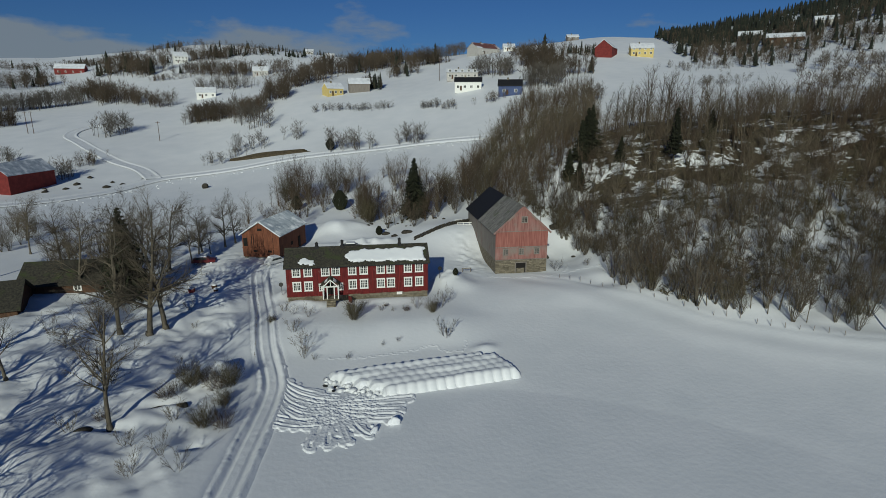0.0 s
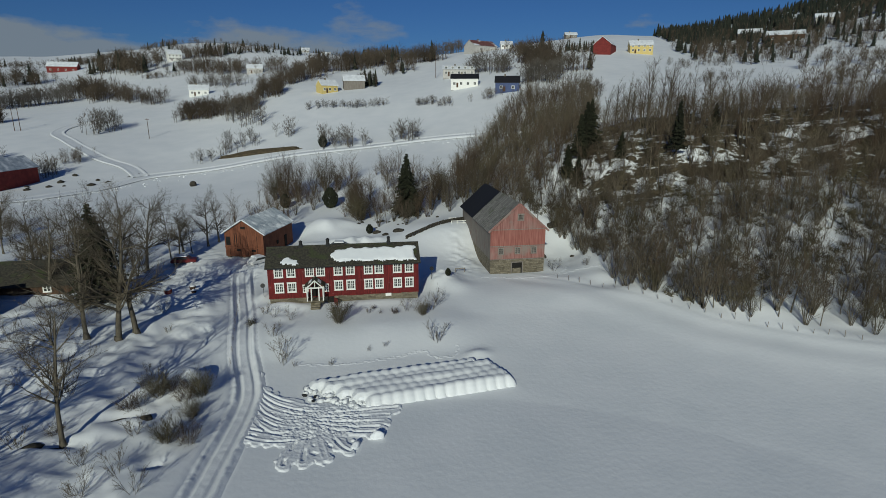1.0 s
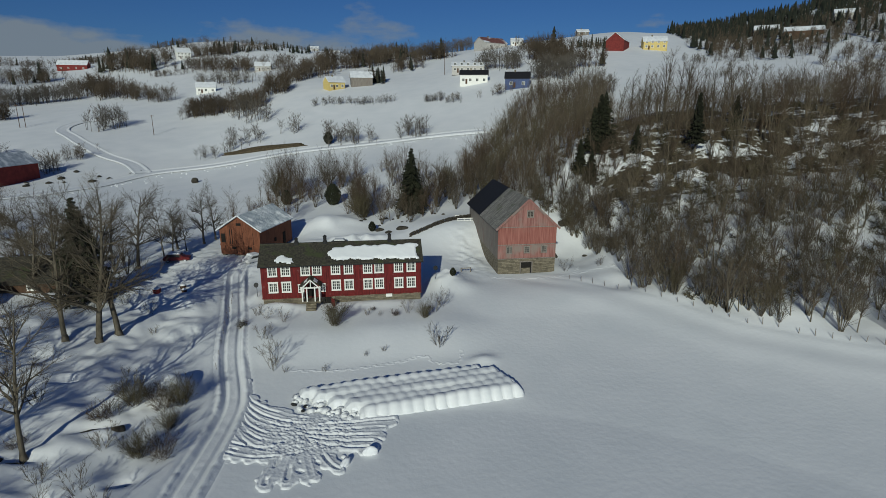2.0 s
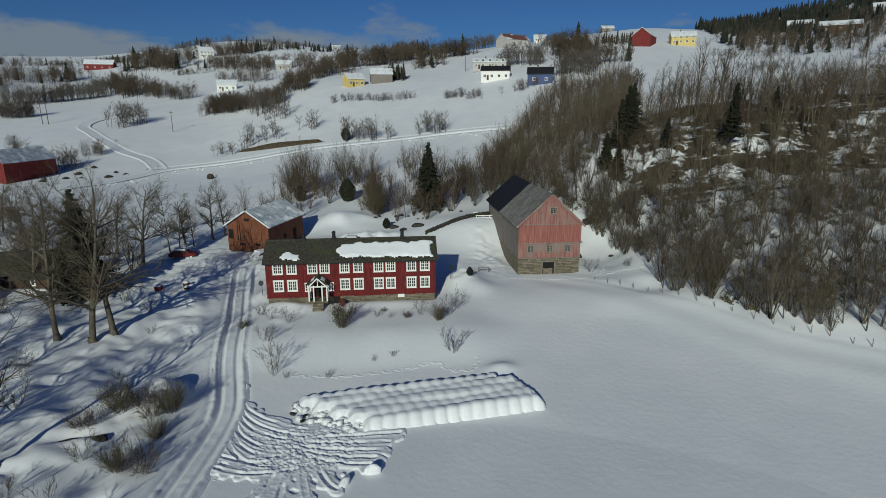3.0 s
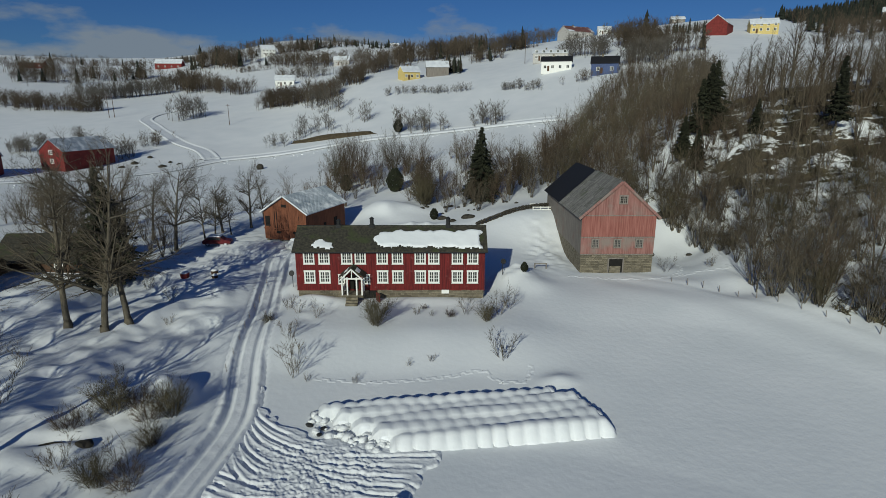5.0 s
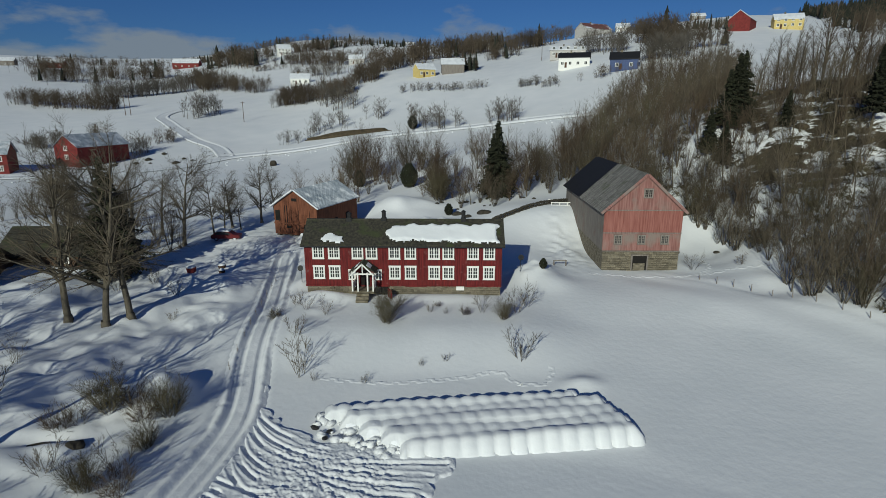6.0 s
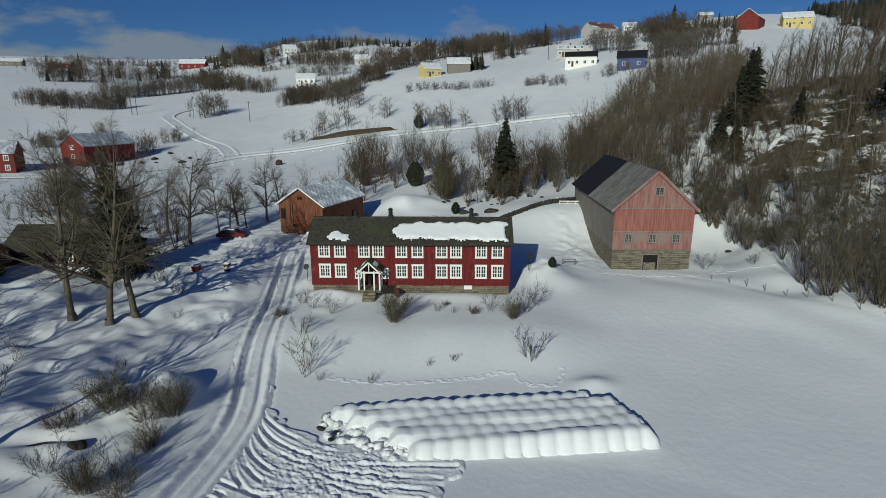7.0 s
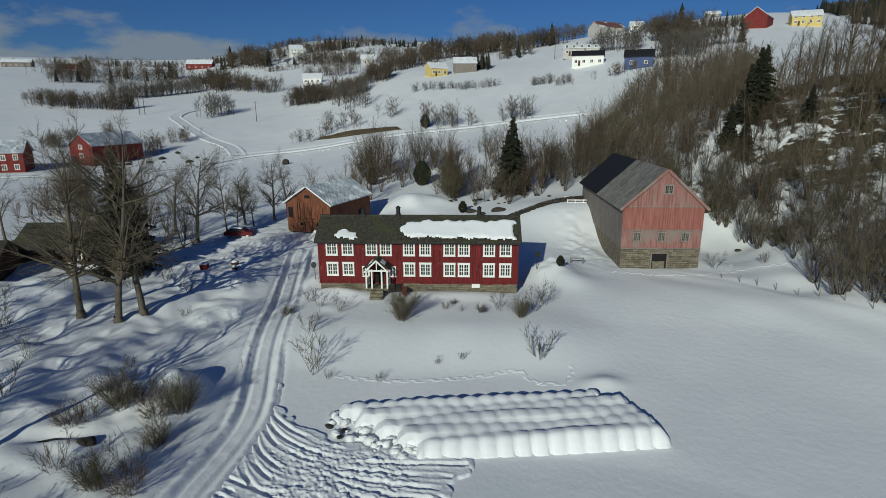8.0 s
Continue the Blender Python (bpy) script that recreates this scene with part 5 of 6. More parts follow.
for i, (x, y) in enumerate(((-14.3, 60.3), (-13.0, 60.1), (-13.1, 59.3))):
    tagged(part("torn_wrap", lump(i + 3, 0.32, 0.22, 0.16), BLACK, None, "", pose(x, y, ground(x, y) + 0.1, 0, 20, i * 50)), "scrap of dark torn bale wrap on snow", "plastic scrap", "scraps of wrap")


def bend(a, b, c, n=14):
    """A smooth curve from a to c, drawn towards b."""
    return [((1 - f) ** 2 * a[0] + 2 * f * (1 - f) * b[0] + f * f * c[0], (1 - f) ** 2 * a[1] + 2 * f * (1 - f) * b[1] + f * f * c[1]) for f in (k / n for k in range(n + 1))]


# wheel tracks that turn off the drive, and those that fan out from the middle
prng = random.Random(44)
TRACKS = []
for i in range(6):
    j = prng.uniform(-0.3, 0.3)
    TRACKS.append(bend((-20.9 + 0.1 * i, 65.0 - 0.45 * i), (-20.2 + 0.3 * i + j, 58.4 - 1.45 * i + j), (-11.0 - 0.3 * i, 58.0 - 0.95 * i + j)))
for i in range(5):
    j = prng.uniform(-0.45, 0.45)
    TRACKS.append(bend((-13.0, 56.4 - 0.4 * i), (-8.5 + j, 57.0 - 1.0 * i), (-3.4 - 0.7 * i + j, 58.2 - 1.3 * i + j)))
for i in range(4):
    j = prng.uniform(-0.4, 0.4)
    TRACKS.append(bend((-12.8 + 0.8 * i, 54.2), (-13.2 + 1.3 * i + j, 51.0), (-13.4 + 1.9 * i + j, 47.8 + 0.7 * i + j)))
TRACKS += [bend((-18.4, 53.2), (-15.5, 52.8), (-11.5, 53.2)), bend((-17.6, 51.6), (-14.5, 51.2), (-11.5, 52.4))]


def ploughed_patch():
    """Snow driven to pieces before the bales: wheel tracks with sharp sides, thrown ridges and crumbs."""
    xs, ys = np.meshgrid(np.arange(-21.0, -2.4, 0.07), np.arange(46.4, 64.4, 0.07), indexing="ij")
    inside, groove, rim = np.zeros_like(xs), np.zeros_like(xs), np.zeros_like(xs)
    wob = 0.22 * rough(xs, ys, 2.6, 90) + 0.05 * rough(xs, ys, 0.5, 91)
    for line in TRACKS:
        d, leg = near_line(xs + wob, ys - wob, line)
        fade = smooth(0.0, 1.5, leg + 0.6) * smooth(-0.55, 0.25, rough(xs, ys, 1.5, 92))
        groove = np.maximum(groove, (1 - smooth(0.13, 0.2, d)) * fade)
        rim = np.maximum(rim, np.exp(-((d - 0.3) / 0.12) ** 2) * (0.55 + 0.35 * rough(xs, ys, 1.1, 93) + 0.15 * rough(xs, ys, 0.3, 89)))
        inside = np.maximum(inside, 1 - smooth(0.4, 1.0, d + 0.4 * rough(xs, ys, 0.6, 94)))
    core = slab(xs, ys, -11.4, 55.2, 3.2, 1.9, 12, 2.2 + 1.0 * rough(xs, ys, 1.1, 97))
    inside = np.maximum(inside, core)
    crumbs = 0.06 * rough(xs, ys, 0.36, 95) + 0.06 * rough(xs, ys, 0.2, 96) + 0.035 * rough(xs, ys, 0.13, 98)
    z = 0.09 * rim - 0.22 * groove * (1 - 0.55 * core) + crumbs * (0.22 + 0.8 * core)
    off_drive, leg5 = near_line(xs, ys, DRIVE)
    field = hills(xs, ys) + 0.07 * rough(xs, ys, 22, 6)
    inside = inside * smooth(1.35, 2.1, off_drive)
    lift = smooth(0.0, 0.5, inside)
    z = field + lift * (0.16 + np.clip(z, -0.16, 0.3)) - 0.05 * (1 - lift)
    n1, n2 = xs.shape
    c = (np.arange(n1 - 1)[:, None] * n2 + np.arange(n2 - 1)[None]).ravel()
    keep = (inside.ravel()[c] > 0) | (inside.ravel()[c + n2 + 1] > 0)
    c = c[keep]
    tris = np.concatenate([np.stack([c, c + n2, c + 1], -1), np.stack([c + 1, c + n2, c + n2 + 1], -1)])
    used, tris = np.unique(tris, return_inverse=True)
    o = new("ploughed_snow", mesh_of("ploughed_snow", np.stack([xs, ys, z], -1).reshape(-1, 3)[used], tris.reshape(-1, 3), PACKED, True))
    return tagged(o, "snow churned by tractor wheels before the bales", "snow", "", "structure")


ploughed_patch()
for i in range(26):
    x, y = -11 + rng.gauss(0, 3.2), 53.5 + rng.gauss(0, 2.2)
    s = rng.uniform(0.15, 0.42)
    tagged(part("snow_clod", lump(i, s, s * 0.8, s * 0.6, 1), SNOW, None, "", pose(x, y, ground(x, y), 0, 0, i * 40), True), "broken clod of ploughed snow", "snow clod", "clods of snow")

for i in range(60):
    x = rng.uniform(-23.8, -16.8)
    w = STACK @ Vector((x, max(0.2, 0.75 * (-x - 17.6)) + rng.gauss(0.2, 0.8), 0))
    s = rng.uniform(0.12, 0.5)
    b = bmesh.new()
    bmesh.ops.create_cube(b, size=1.6)
    bmesh.ops.bevel(b, geom=b.edges[:], offset=0.25, segments=2, affect="EDGES")
    for v in b.verts:
        v.co = Vector((v.co.x * s, v.co.y * s * 0.8, v.co.z * s * 0.6)) + 0.3 * s * noise.noise_vector(v.co * 1.3 + Vector((i, 0, 0)))
    tagged(part("snow_block", b, SNOW, None, "", pose(w.x, w.y, ground(w.x, w.y) + 0.15, rng.uniform(-20, 20), rng.uniform(-20, 20), rng.uniform(0, 90)), True), "broken block of crusted snow by the bales", "snow block", "blocks of snow")

# boulders and banks that show through the snow
MOSS = material("dark_rock", (0.02, 0.018, 0.014), (0.075, 0.065, 0.05), 2.5, 0.85, 0.95, relief=0.05, relief_grain=4)
for i, (x, y, sx, sy, sz, turn) in enumerate(((-30.8, 52.9, 1.3, 0.45, 0.5, 30), (-33.9, 48.1, 1.3, 0.5, 0.5, 10), (-35.6, 47.8, 0.9, 0.5, 0.45, 30), (-24.4, 46.7, 0.9, 0.35, 0.4, 50), (-28.4, 53.3, 0.7, 0.5, 0.5, 30), (20.4, 108.0, 1.3, 0.9, 0.8, 0), (26.5, 107.5, 0.5, 0.35, 0.3, 0), (-12.5, 117.5, 0.9, 0.6, 0.6, 20), (-7.8, 117.0, 1.3, 0.8, 0.6, 0), (-10.5, 115.5, 0.8, 0.5, 0.5, 40), (24.5, 117.0, 1.6, 1.0, 0.8, 20))):
    tagged(part("boulder", lump(i + 20, sx, sy, sz), MOSS, None, "", pose(x, y, ground(x, y) - (0.2 if x < -20 else 0.0), 0, 0, turn), True), "dark mossy boulder showing through snow", "boulder", "boulders")
for i in range(46):
    x, y = rng.uniform(36, 88), rng.uniform(120, 152)
    if wood_depth(x, y) > 2:
        tagged(part("rock_ledge", lump(i + 60, rng.uniform(0.6, 1.9), rng.uniform(0.5, 1.0), rng.uniform(0.4, 0.9)), GROUND_COVER, None, "", pose(x, y, ground(x, y) - 0.1, 0, 0, rng.uniform(-25, 25)), True), "brown heath-covered rock ledge on the slope", "rock", "rock ledges")
tagged(part("heath_bank", lump(9, 17.0, 1.5, 1.6, 4), GROUND_COVER, None, "", pose(-66, 214.0, ground(-66, 214.0) - 0.3, 0, -6.5, 0), True), "bare brown bank above the road", "bank")

# stone wall and bridge to the barn's upper floor
wall = empty("retaining_wall", pose(0, 0, 0), "low dark stone wall of the barn ramp", "wall")
for i in range(44):
    f = i / 43
    x, y = -6.0 + 12.0 * f, 112.5 + 8.5 * f
    for k in range(2):
        part("stone", lump(i * 2 + k, 0.26, 0.24, 0.26, 1), MOSS, wall, "", pose(x + rng.uniform(-0.1, 0.1), y + rng.uniform(-0.1, 0.1), ground(x, y) + 0.1 + 0.42 * k, 0, 0, i * 33))
bridge = empty("barn_bridge", BARN @ pose(-3.2, 21.2, 0), "snow-covered timber bridge with white rails", "bridge")
zb = 7.6
part("deck", block(0, 4.0, 0, 3.4, zb - 0.25, zb), GREY_WOOD, bridge)
part("deck_snow", block(-0.1, 4.0, 0.1, 3.3, zb, zb + 0.22), SNOW, bridge)
for y in (0.05, 3.3):
    for x in (0.1, 1.4, 2.7, 3.9):
        part("post", block(x - 0.07, x + 0.07, y - 0.07, y + 0.07, zb - 0.2, zb + 1.0), WHITE, bridge)
    for z in (zb + 0.45, zb + 0.9):
        part("rail", block(0, 4.0, y - 0.05, y + 0.05, z - 0.07, z + 0.07), WHITE, bridge)
for x in (0.6, 3.2):
    part("pier", block(x, x + 0.4, 0.3, 3.0, 4.5, zb - 0.25), STONE, bridge)

# roads on the far fields
def road(name, line, wide, label):
    pts = []
    for i in range(len(line) - 1):
        p0, p1, p2, p3 = line[max(i - 1, 0)], line[i], line[i + 1], line[min(i + 2, len(line) - 1)]
        for k in range(12):
            f = k / 12
            pts.append(tuple(spline(p0[j], p1[j], p2[j], p3[j], f) for j in (0, 1)))
    b = bmesh.new()
    prev = None
    cross = ((-0.62, 0.2), (-0.54, 0.5), (-0.44, 0.24), (-0.25, 0.2), (0, 0.3), (0.25, 0.2), (0.44, 0.24), (0.54, 0.5), (0.62, 0.2))
    for i in range(len(pts) - 1):
        d = Vector((pts[i + 1][0] - pts[i][0], pts[i + 1][1] - pts[i][1])).normalized()
        zc = ground(*pts[i])
        row = []
        for s, up in cross:
            x, y = pts[i][0] - d.y * s * wide, pts[i][1] + d.x * s * wide
            z = zc + up if abs(s) < 0.5 else ground(x, y) + up
            row.append(b.verts.new((x, y, max(z, ground(x, y) + 0.1 if abs(s) < 0.6 else ground(x, y) - 0.3))))
        if prev:
            for q in range(len(cross) - 1):
                b.faces.new((prev[q + 1], row[q + 1], row[q], prev[q]))
        prev = row
    bmesh.ops.recalc_face_normals(b, faces=b.faces)
    return tagged(part(name, b, PACKED, None, "", None, True), label, "road", "", "structure")


def drive_bed():
    """The cleared drive: two ruts, a crown between, thrown-up crumbs at both sides."""
    pts = []
    for i in range(len(DRIVE) - 1):
        p0, p1, p2, p3 = DRIVE[max(i - 1, 0)], DRIVE[i], DRIVE[i + 1], DRIVE[min(i + 2, len(DRIVE) - 1)]
        m2 = max(4, int(math.hypot(p2[0] - p1[0], p2[1] - p1[1]) / (0.24 if p1[1] > 15 else 1.5)))
        for k in range(m2):
            pts.append(tuple(spline(p0[j], p1[j], p2[j], p3[j], k / m2) for j in (0, 1)))
    c = np.array(pts)
    d = np.gradient(c, axis=0)
    d /= np.linalg.norm(d, axis=1)[:, None]
    s = np.linspace(-2.45, 2.45, 45)
    x, y = c[:, :1] - d[:, 1:] * s[None], c[:, 1:] + d[:, :1] * s[None]
    mid = land(c[:, 0], c[:, 1])
    mid = np.convolve(np.pad(mid, 12, "edge"), np.ones(25) / 25, "valid")
    base = mid[:, None] + 0.3
    r = np.abs(np.abs(s) - 0.72)[None]
    fine = rough(x, y, 0.5, 81) * 0.6 + rough(x, y, 0.24, 82) * 0.5
    z = base - 0.2 * np.exp(-(r / 0.22) ** 4) + 0.035 * fine * (1 - np.exp(-(r / 0.2) ** 4)) - 0.02 * np.exp(-(s[None] / 0.35) ** 2)
    side = smooth(1.05, 1.3, np.abs(s)[None] + 0.07 * rough(x, y, 2.6, 83))
    z = z + side * (0.24 + 0.045 * fine) * np.ones_like(x)
    out = smooth(1.4, 2.1, np.abs(s)[None]) * np.ones_like(x)
    z = z * (1 - out) + (land(x, y) - 0.06) * out
    n1, n2 = x.shape
    cell3 = (np.arange(n1 - 1)[:, None] * n2 + np.arange(n2 - 1)[None]).ravel()
    tris = np.concatenate([np.stack([cell3, cell3 + n2, cell3 + 1], -1), np.stack([cell3 + 1, cell3 + n2, cell3 + n2 + 1], -1)])[:, ::-1]
    o = new("drive", mesh_of("drive", np.stack([x, y, z], -1).reshape(-1, 3), tris, PACKED, True))
    return tagged(o, "cleared snowy drive with two wheel ruts", "drive", "", "structure")


def trail(line, label):
    """A line of footprints trodden into the snow, with small rims."""
    pts = []
    for i in range(len(line) - 1):
        (ax, ay), (bx, by) = line[i], line[i + 1]
        m2 = max(2, int(math.hypot(bx - ax, by - ay) / 0.1))
        pts += [(ax + (bx - ax) * k / m2 + 0.08 * math.sin(k * 0.21 + i), ay + (by - ay) * k / m2 + 0.08 * math.cos(k * 0.17)) for k in range(m2)]
    c = np.array(pts)
    d = np.gradient(c, axis=0)
    d /= np.linalg.norm(d, axis=1)[:, None] + 1e-9
    s = np.linspace(-0.55, 0.55, 12)
    x, y = c[:, :1] - d[:, 1:] * s[None], c[:, 1:] + d[:, :1] * s[None]
    way = np.arange(len(c))[:, None] * 0.1
    foot = np.exp(-(((way % 0.7) - 0.35) / 0.17) ** 2)
    side = np.where((way // 0.7) % 2 < 1, 0.14, -0.14)
    hole = foot * np.exp(-((s[None] - side) / 0.13) ** 2)
    z = land(x, y) + 0.02 + 0.03 * np.exp(-(s[None] / 0.34) ** 4) * (0.6 + 0.6 * rough(x, y, 0.3, 101)) - 0.15 * hole - 0.09 * smooth(0.2, 0.55, np.abs(s))[None]
    n1, n2 = x.shape
    q = (np.arange(n1 - 1)[:, None] * n2 + np.arange(n2 - 1)[None]).ravel()
    tris = np.concatenate([np.stack([q, q + n2, q + 1], -1), np.stack([q + 1, q + n2, q + n2 + 1], -1)])[:, ::-1]
    return tagged(new("footpath", mesh_of("footpath", np.stack([x, y, z], -1).reshape(-1, 3), tris, SNOW, True)), label, "footpath", "", "structure")


trail(PRINTS, "line of footprints across the snowy garden")
trail(BARN_PRINTS, "line of footprints past the barn")
trail(WOOD_PRINTS, "line of footprints towards the wood")
drive_bed()
road("main_road", [(-190, 110), (-150, 130), (-121, 150), (-108, 170), (-98, 194), (-71, 203), (-39, 209), (-13, 212), (14, 206), (34, 196), (60, 180)], 5.0, "packed snow road with ploughed banks")
road("side_road", [(-101, 192), (-112, 204), (-128, 214), (-154, 238), (-169, 254), (-171, 272), (-158, 282)], 4.5, "winding packed snow road up the field")


def lump_arrays(seed):
    b = lump(seed, 1.0, 0.8, 0.6, 1)
    b.verts.index_update()
    out = np.array([v.co[:] for v in b.verts]), np.array([[v.index for v in f.verts] for f in b.faces])
    b.free()
    return out


rrng = random.Random(52)
BANK_LINE = [(-150, 130), (-121, 150), (-108, 170), (-98, 194), (-71, 203), (-39, 209), (-13, 212), (14, 206)]
clods, rocks = [], []
for i in range(300):
    k = rrng.randrange(len(BANK_LINE) - 1)
    f = rrng.random()
    x, y = (BANK_LINE[k][j] + (BANK_LINE[k + 1][j] - BANK_LINE[k][j]) * f for j in (0, 1))
    clods.append((x + rrng.gauss(2.5, 2.2), y - abs(rrng.gauss(4.5, 2.2)), rrng.uniform(0, 6.28), rrng.uniform(0.12, 0.42), rrng.randrange(6)))
for i in range(12):
    f = rrng.random()
    rocks.append((-128 + 26 * f + rrng.gauss(0, 2.5), 172 + 18 * f + rrng.gauss(0, 4), rrng.uniform(0, 6.28), rrng.uniform(0.4, 1.4), rrng.randrange(6)))
for i in range(16):
    rocks.append((rrng.uniform(-17, 3), rrng.uniform(117, 127), rrng.uniform(0, 6.28), rrng.uniform(0.2, 0.6), rrng.randrange(6)))
bulk("road_bank_clods", [lump_arrays(i + 40) for i in range(6)], clods, SNOW, "ploughed snow clods along the road bank", "snow")
bulk("scattered_stones", [lump_arrays(i + 50) for i in range(6)], rocks, MOSS, "dark stones showing through the snow", "stones")


# far houses
def far_house(name, x, y, turn, wide, long, eave, apex, wall, roof, label, windows=3, storeys=1, snow=True, group="far houses"):
    z = ground(x, y) - 0.3
    h = gable_house(name, pose(x, y, z, 0, 0, turn) @ Matrix.Translation((-long / 2, -wide / 2, 0)), wide, long, -1.5, eave, apex, wall, roof, label, "house", 0.4, "x", 0.25)
    for s in range(storeys):
        for i in range(windows):
            px = long * (i + 0.5) / windows
            z0 = 0.9 + s * 2.5
            w = part("window", block(px - 0.65, px + 0.65, -0.06, 0.05, z0, z0 + 1.4), WHITE, h)
            part("pane", block(px - 0.5, px + 0.5, -0.09, 0.0, z0 + 0.14, z0 + 1.26), GLASS, w)
            part("glazing", block(px - 0.05, px + 0.05, -0.11, -0.085, z0 + 0.14, z0 + 1.26), WHITE, w)
    if windows > 1:
        c = part("chimney", block(long * 0.36, long * 0.36 + 0.7, wide / 2 - 0.35, wide / 2 + 0.35, apex - 0.3, apex + 0.9), STONE, h)
        part("chimney_cap", block(long * 0.36 - 0.08, long * 0.36 + 0.78, wide / 2 - 0.43, wide / 2 + 0.43, apex + 0.9, apex + 1.0), BLACK, c)
        part("door", block(long * 0.5 / windows + 0.95, long * 0.5 / windows + 1.85, -0.05, 0.04, -0.2, 2.0), BROWN, h)
    return h


BARN_ROOF = material("half_snowed_red_roof", (0.12, 0.05, 0.045), (0.2, 0.09, 0.08), 1.0, 0.6, 0.8, stain=(0.7, 0.72, 0.75), stain_size=0.15, stain_from=0.48)
SNOWY = material("snowy_roof", (0.62, 0.64, 0.67), (0.82, 0.84, 0.86), 0.5, 0.5, 0.7)
BARN_RED = material("barn_red", (0.13, 0.019, 0.017), (0.22, 0.036, 0.031), 1.0, 0.7, 0.9)
PALE = material("pale_paint", (0.42, 0.40, 0.37), (0.52, 0.50, 0.47), 1.0, 0.6, 0.8)
far_house("cottage", -58.3, 302, 38, 6.5, 9, 3.6, 6.2, YELLOW, SNOWY, "small yellow cottage with snow on its roof", 3)
far_house("outbuilding", -45.5, 310, 14, 7, 11, 4.2, 7.0, GREY_WOOD, SNOWY, "grey board outbuilding with a snowy roof", 0)
far_house("villa", 12.5, 283, -4, 7, 13, 4.0, 6.0, WHITE, BLACK_ROOF, "white house with a black roof", 4)
far_house("villa", 10.5, 316, 0, 8, 17, 3.4, 5.2, PALE, SNOWY, "pale two-storey villa with a snowy roof", 5, 2)
far_house("cabin", 30.8, 262, -8, 7, 10.5, 3.8, 6.4, BLUE, BLACK_ROOF, "dark blue house with a black roof", 2)
far_house("hill_farm", 29, 418, 35, 12, 20, 4.0, 7.6, PALE, BARN_ROOF, "long pale farm building on the ridge", 2)
far_house("hill_house", 47, 416, 0, 6.5, 8, 2.8, 5.0, WHITE, SNOWY, "low white house on the ridge", 3)
far_house("hill_barn", 98, 349, 62, 10, 15, 4.6, 8.6, BARN_RED, SNOWY, "red barn with a snowy roof on the hill", 0)
far_house("hill_house", 119, 349, -8, 8, 13, 4.4, 7.2, YELLOW, SNOWY, "yellow house with snow on the roof", 4, 2)
far_house("field_house", -146, 352, 20, 7, 11, 3.4, 6.2, WHITE, SNOWY, "small white house among bare trees", 3)
far_house("field_house", -134, 424, 10, 7, 11, 3.4, 6.2, PALE, SNOWY, "pale house on the slope", 3)
far_house("ridge_house", -229, 505, 35, 8, 11, 5.4, 9.0, WHITE, SNOWY, "tall white house among dark trees", 4, 2)
far_house("west_farm", -338, 524, 15, 10, 24, 4.5, 8.5, BARN_RED, SNOWY, "red farmhouse with a snowy roof", 4)
far_house("west_farm", -425, 462, 25, 9, 18, 4.0, 7.0, BARN_RED, SNOWY, "red cottage with a snowy roof", 3)
far_house("west_house", -500, 480, 30, 9, 24, 4.5, 7.5, GREY_WOOD, SNOWY, "long dark house with a snowy roof", 5)
far_house("east_house", 236, 450, -25, 9, 16, 4.2, 7.5, GREY_WOOD, SNOWY, "house with a snowy roof in the forest", 3)
far_house("east_house", 231, 395, -25, 9, 22, 4.0, 6.8, BROWN, SNOWY, "low brown house with a snowy roof", 3)
far_house("east_house", 280, 430, -25, 9, 15, 4.4, 7.4, PALE, SNOWY, "pale house with a snowy roof in the forest", 3)
for x, y, mat in ((-125, 640, PALE), (-150, 650, WHITE), (-95, 640, BARN_RED), (-46, 467, WHITE)):
    far_house("skyline_house", x, y, 5, 7, 10, 3.2, 6.0, mat, SNOWY, "small house with a snowy roof on the skyline", 3)
far_house("summit_house", 104, 470, 0, 7, 9, 2.6, 4.6, GREY_WOOD, SNOWY, "low dark house on the summit", 2)

# red barn and red house to the west
wb = gable_house("red_barn", pose(-137.0, 163.0, ground(-136, 168) - 0.2, 0, 0, -5), 8.4, 18, -2.0, 5.4, 8.6, BARN_RED, TIN, "red barn with a frosted roof and white windows", "barn", 0.4, "y", 0.2)
for z in (1.8, 4.3):
    window(1.3, 1.3, 1, 2, WHITE, GLASS, wb, pose(4.2, -0.05, z))
wh = gable_house("red_house", pose(-150.0, 138.0, ground(-140, 143) - 0.2, 0, 0, 32), 8, 17, -2.0, 5.4, 8.2, BARN_RED, TIN, "red farmhouse with rows of white windows", "house", 0.4, "x", 0.2)
for z in (0.9, 3.4):
    for i in range(6):
        window(1.15, 1.4, 1, 2, WHITE, GLASS, wh, pose(1.6 + 2.75 * i, -0.05, z))
part("door", block(8.1, 9.0, -0.08, 0.02, 0.0, 2.1), WHITE, wh)

# brown houses beyond the old trees
bh = gable_house("brown_house", pose(-75.0, 69.5, 2.6, 0, 0, 25), 9.5, 14, -1.0, 2.2, 5.0, BROWN, ROOF, "low brown board house with a dark roof", "house", 0.6, "x", 0.2)
for x in (3.0, 10.8):
    window(1.2, 1.2, 1, 2, WHITE, GLASS, bh, pose(x, -0.05, 0.9))
bh2 = gable_house("brown_annex", pose(-68.5, 84.0, 3.2, 0, 0, 12), 8.5, 12, -1.0, 2.0, 4.7, BROWN, ROOF, "low brown annex with a dark roof", "house", 0.5, "x", 0.2)
window(1.2, 1.2, 1, 2, WHITE, GLASS, bh2, pose(8.6, -0.05, 0.7))
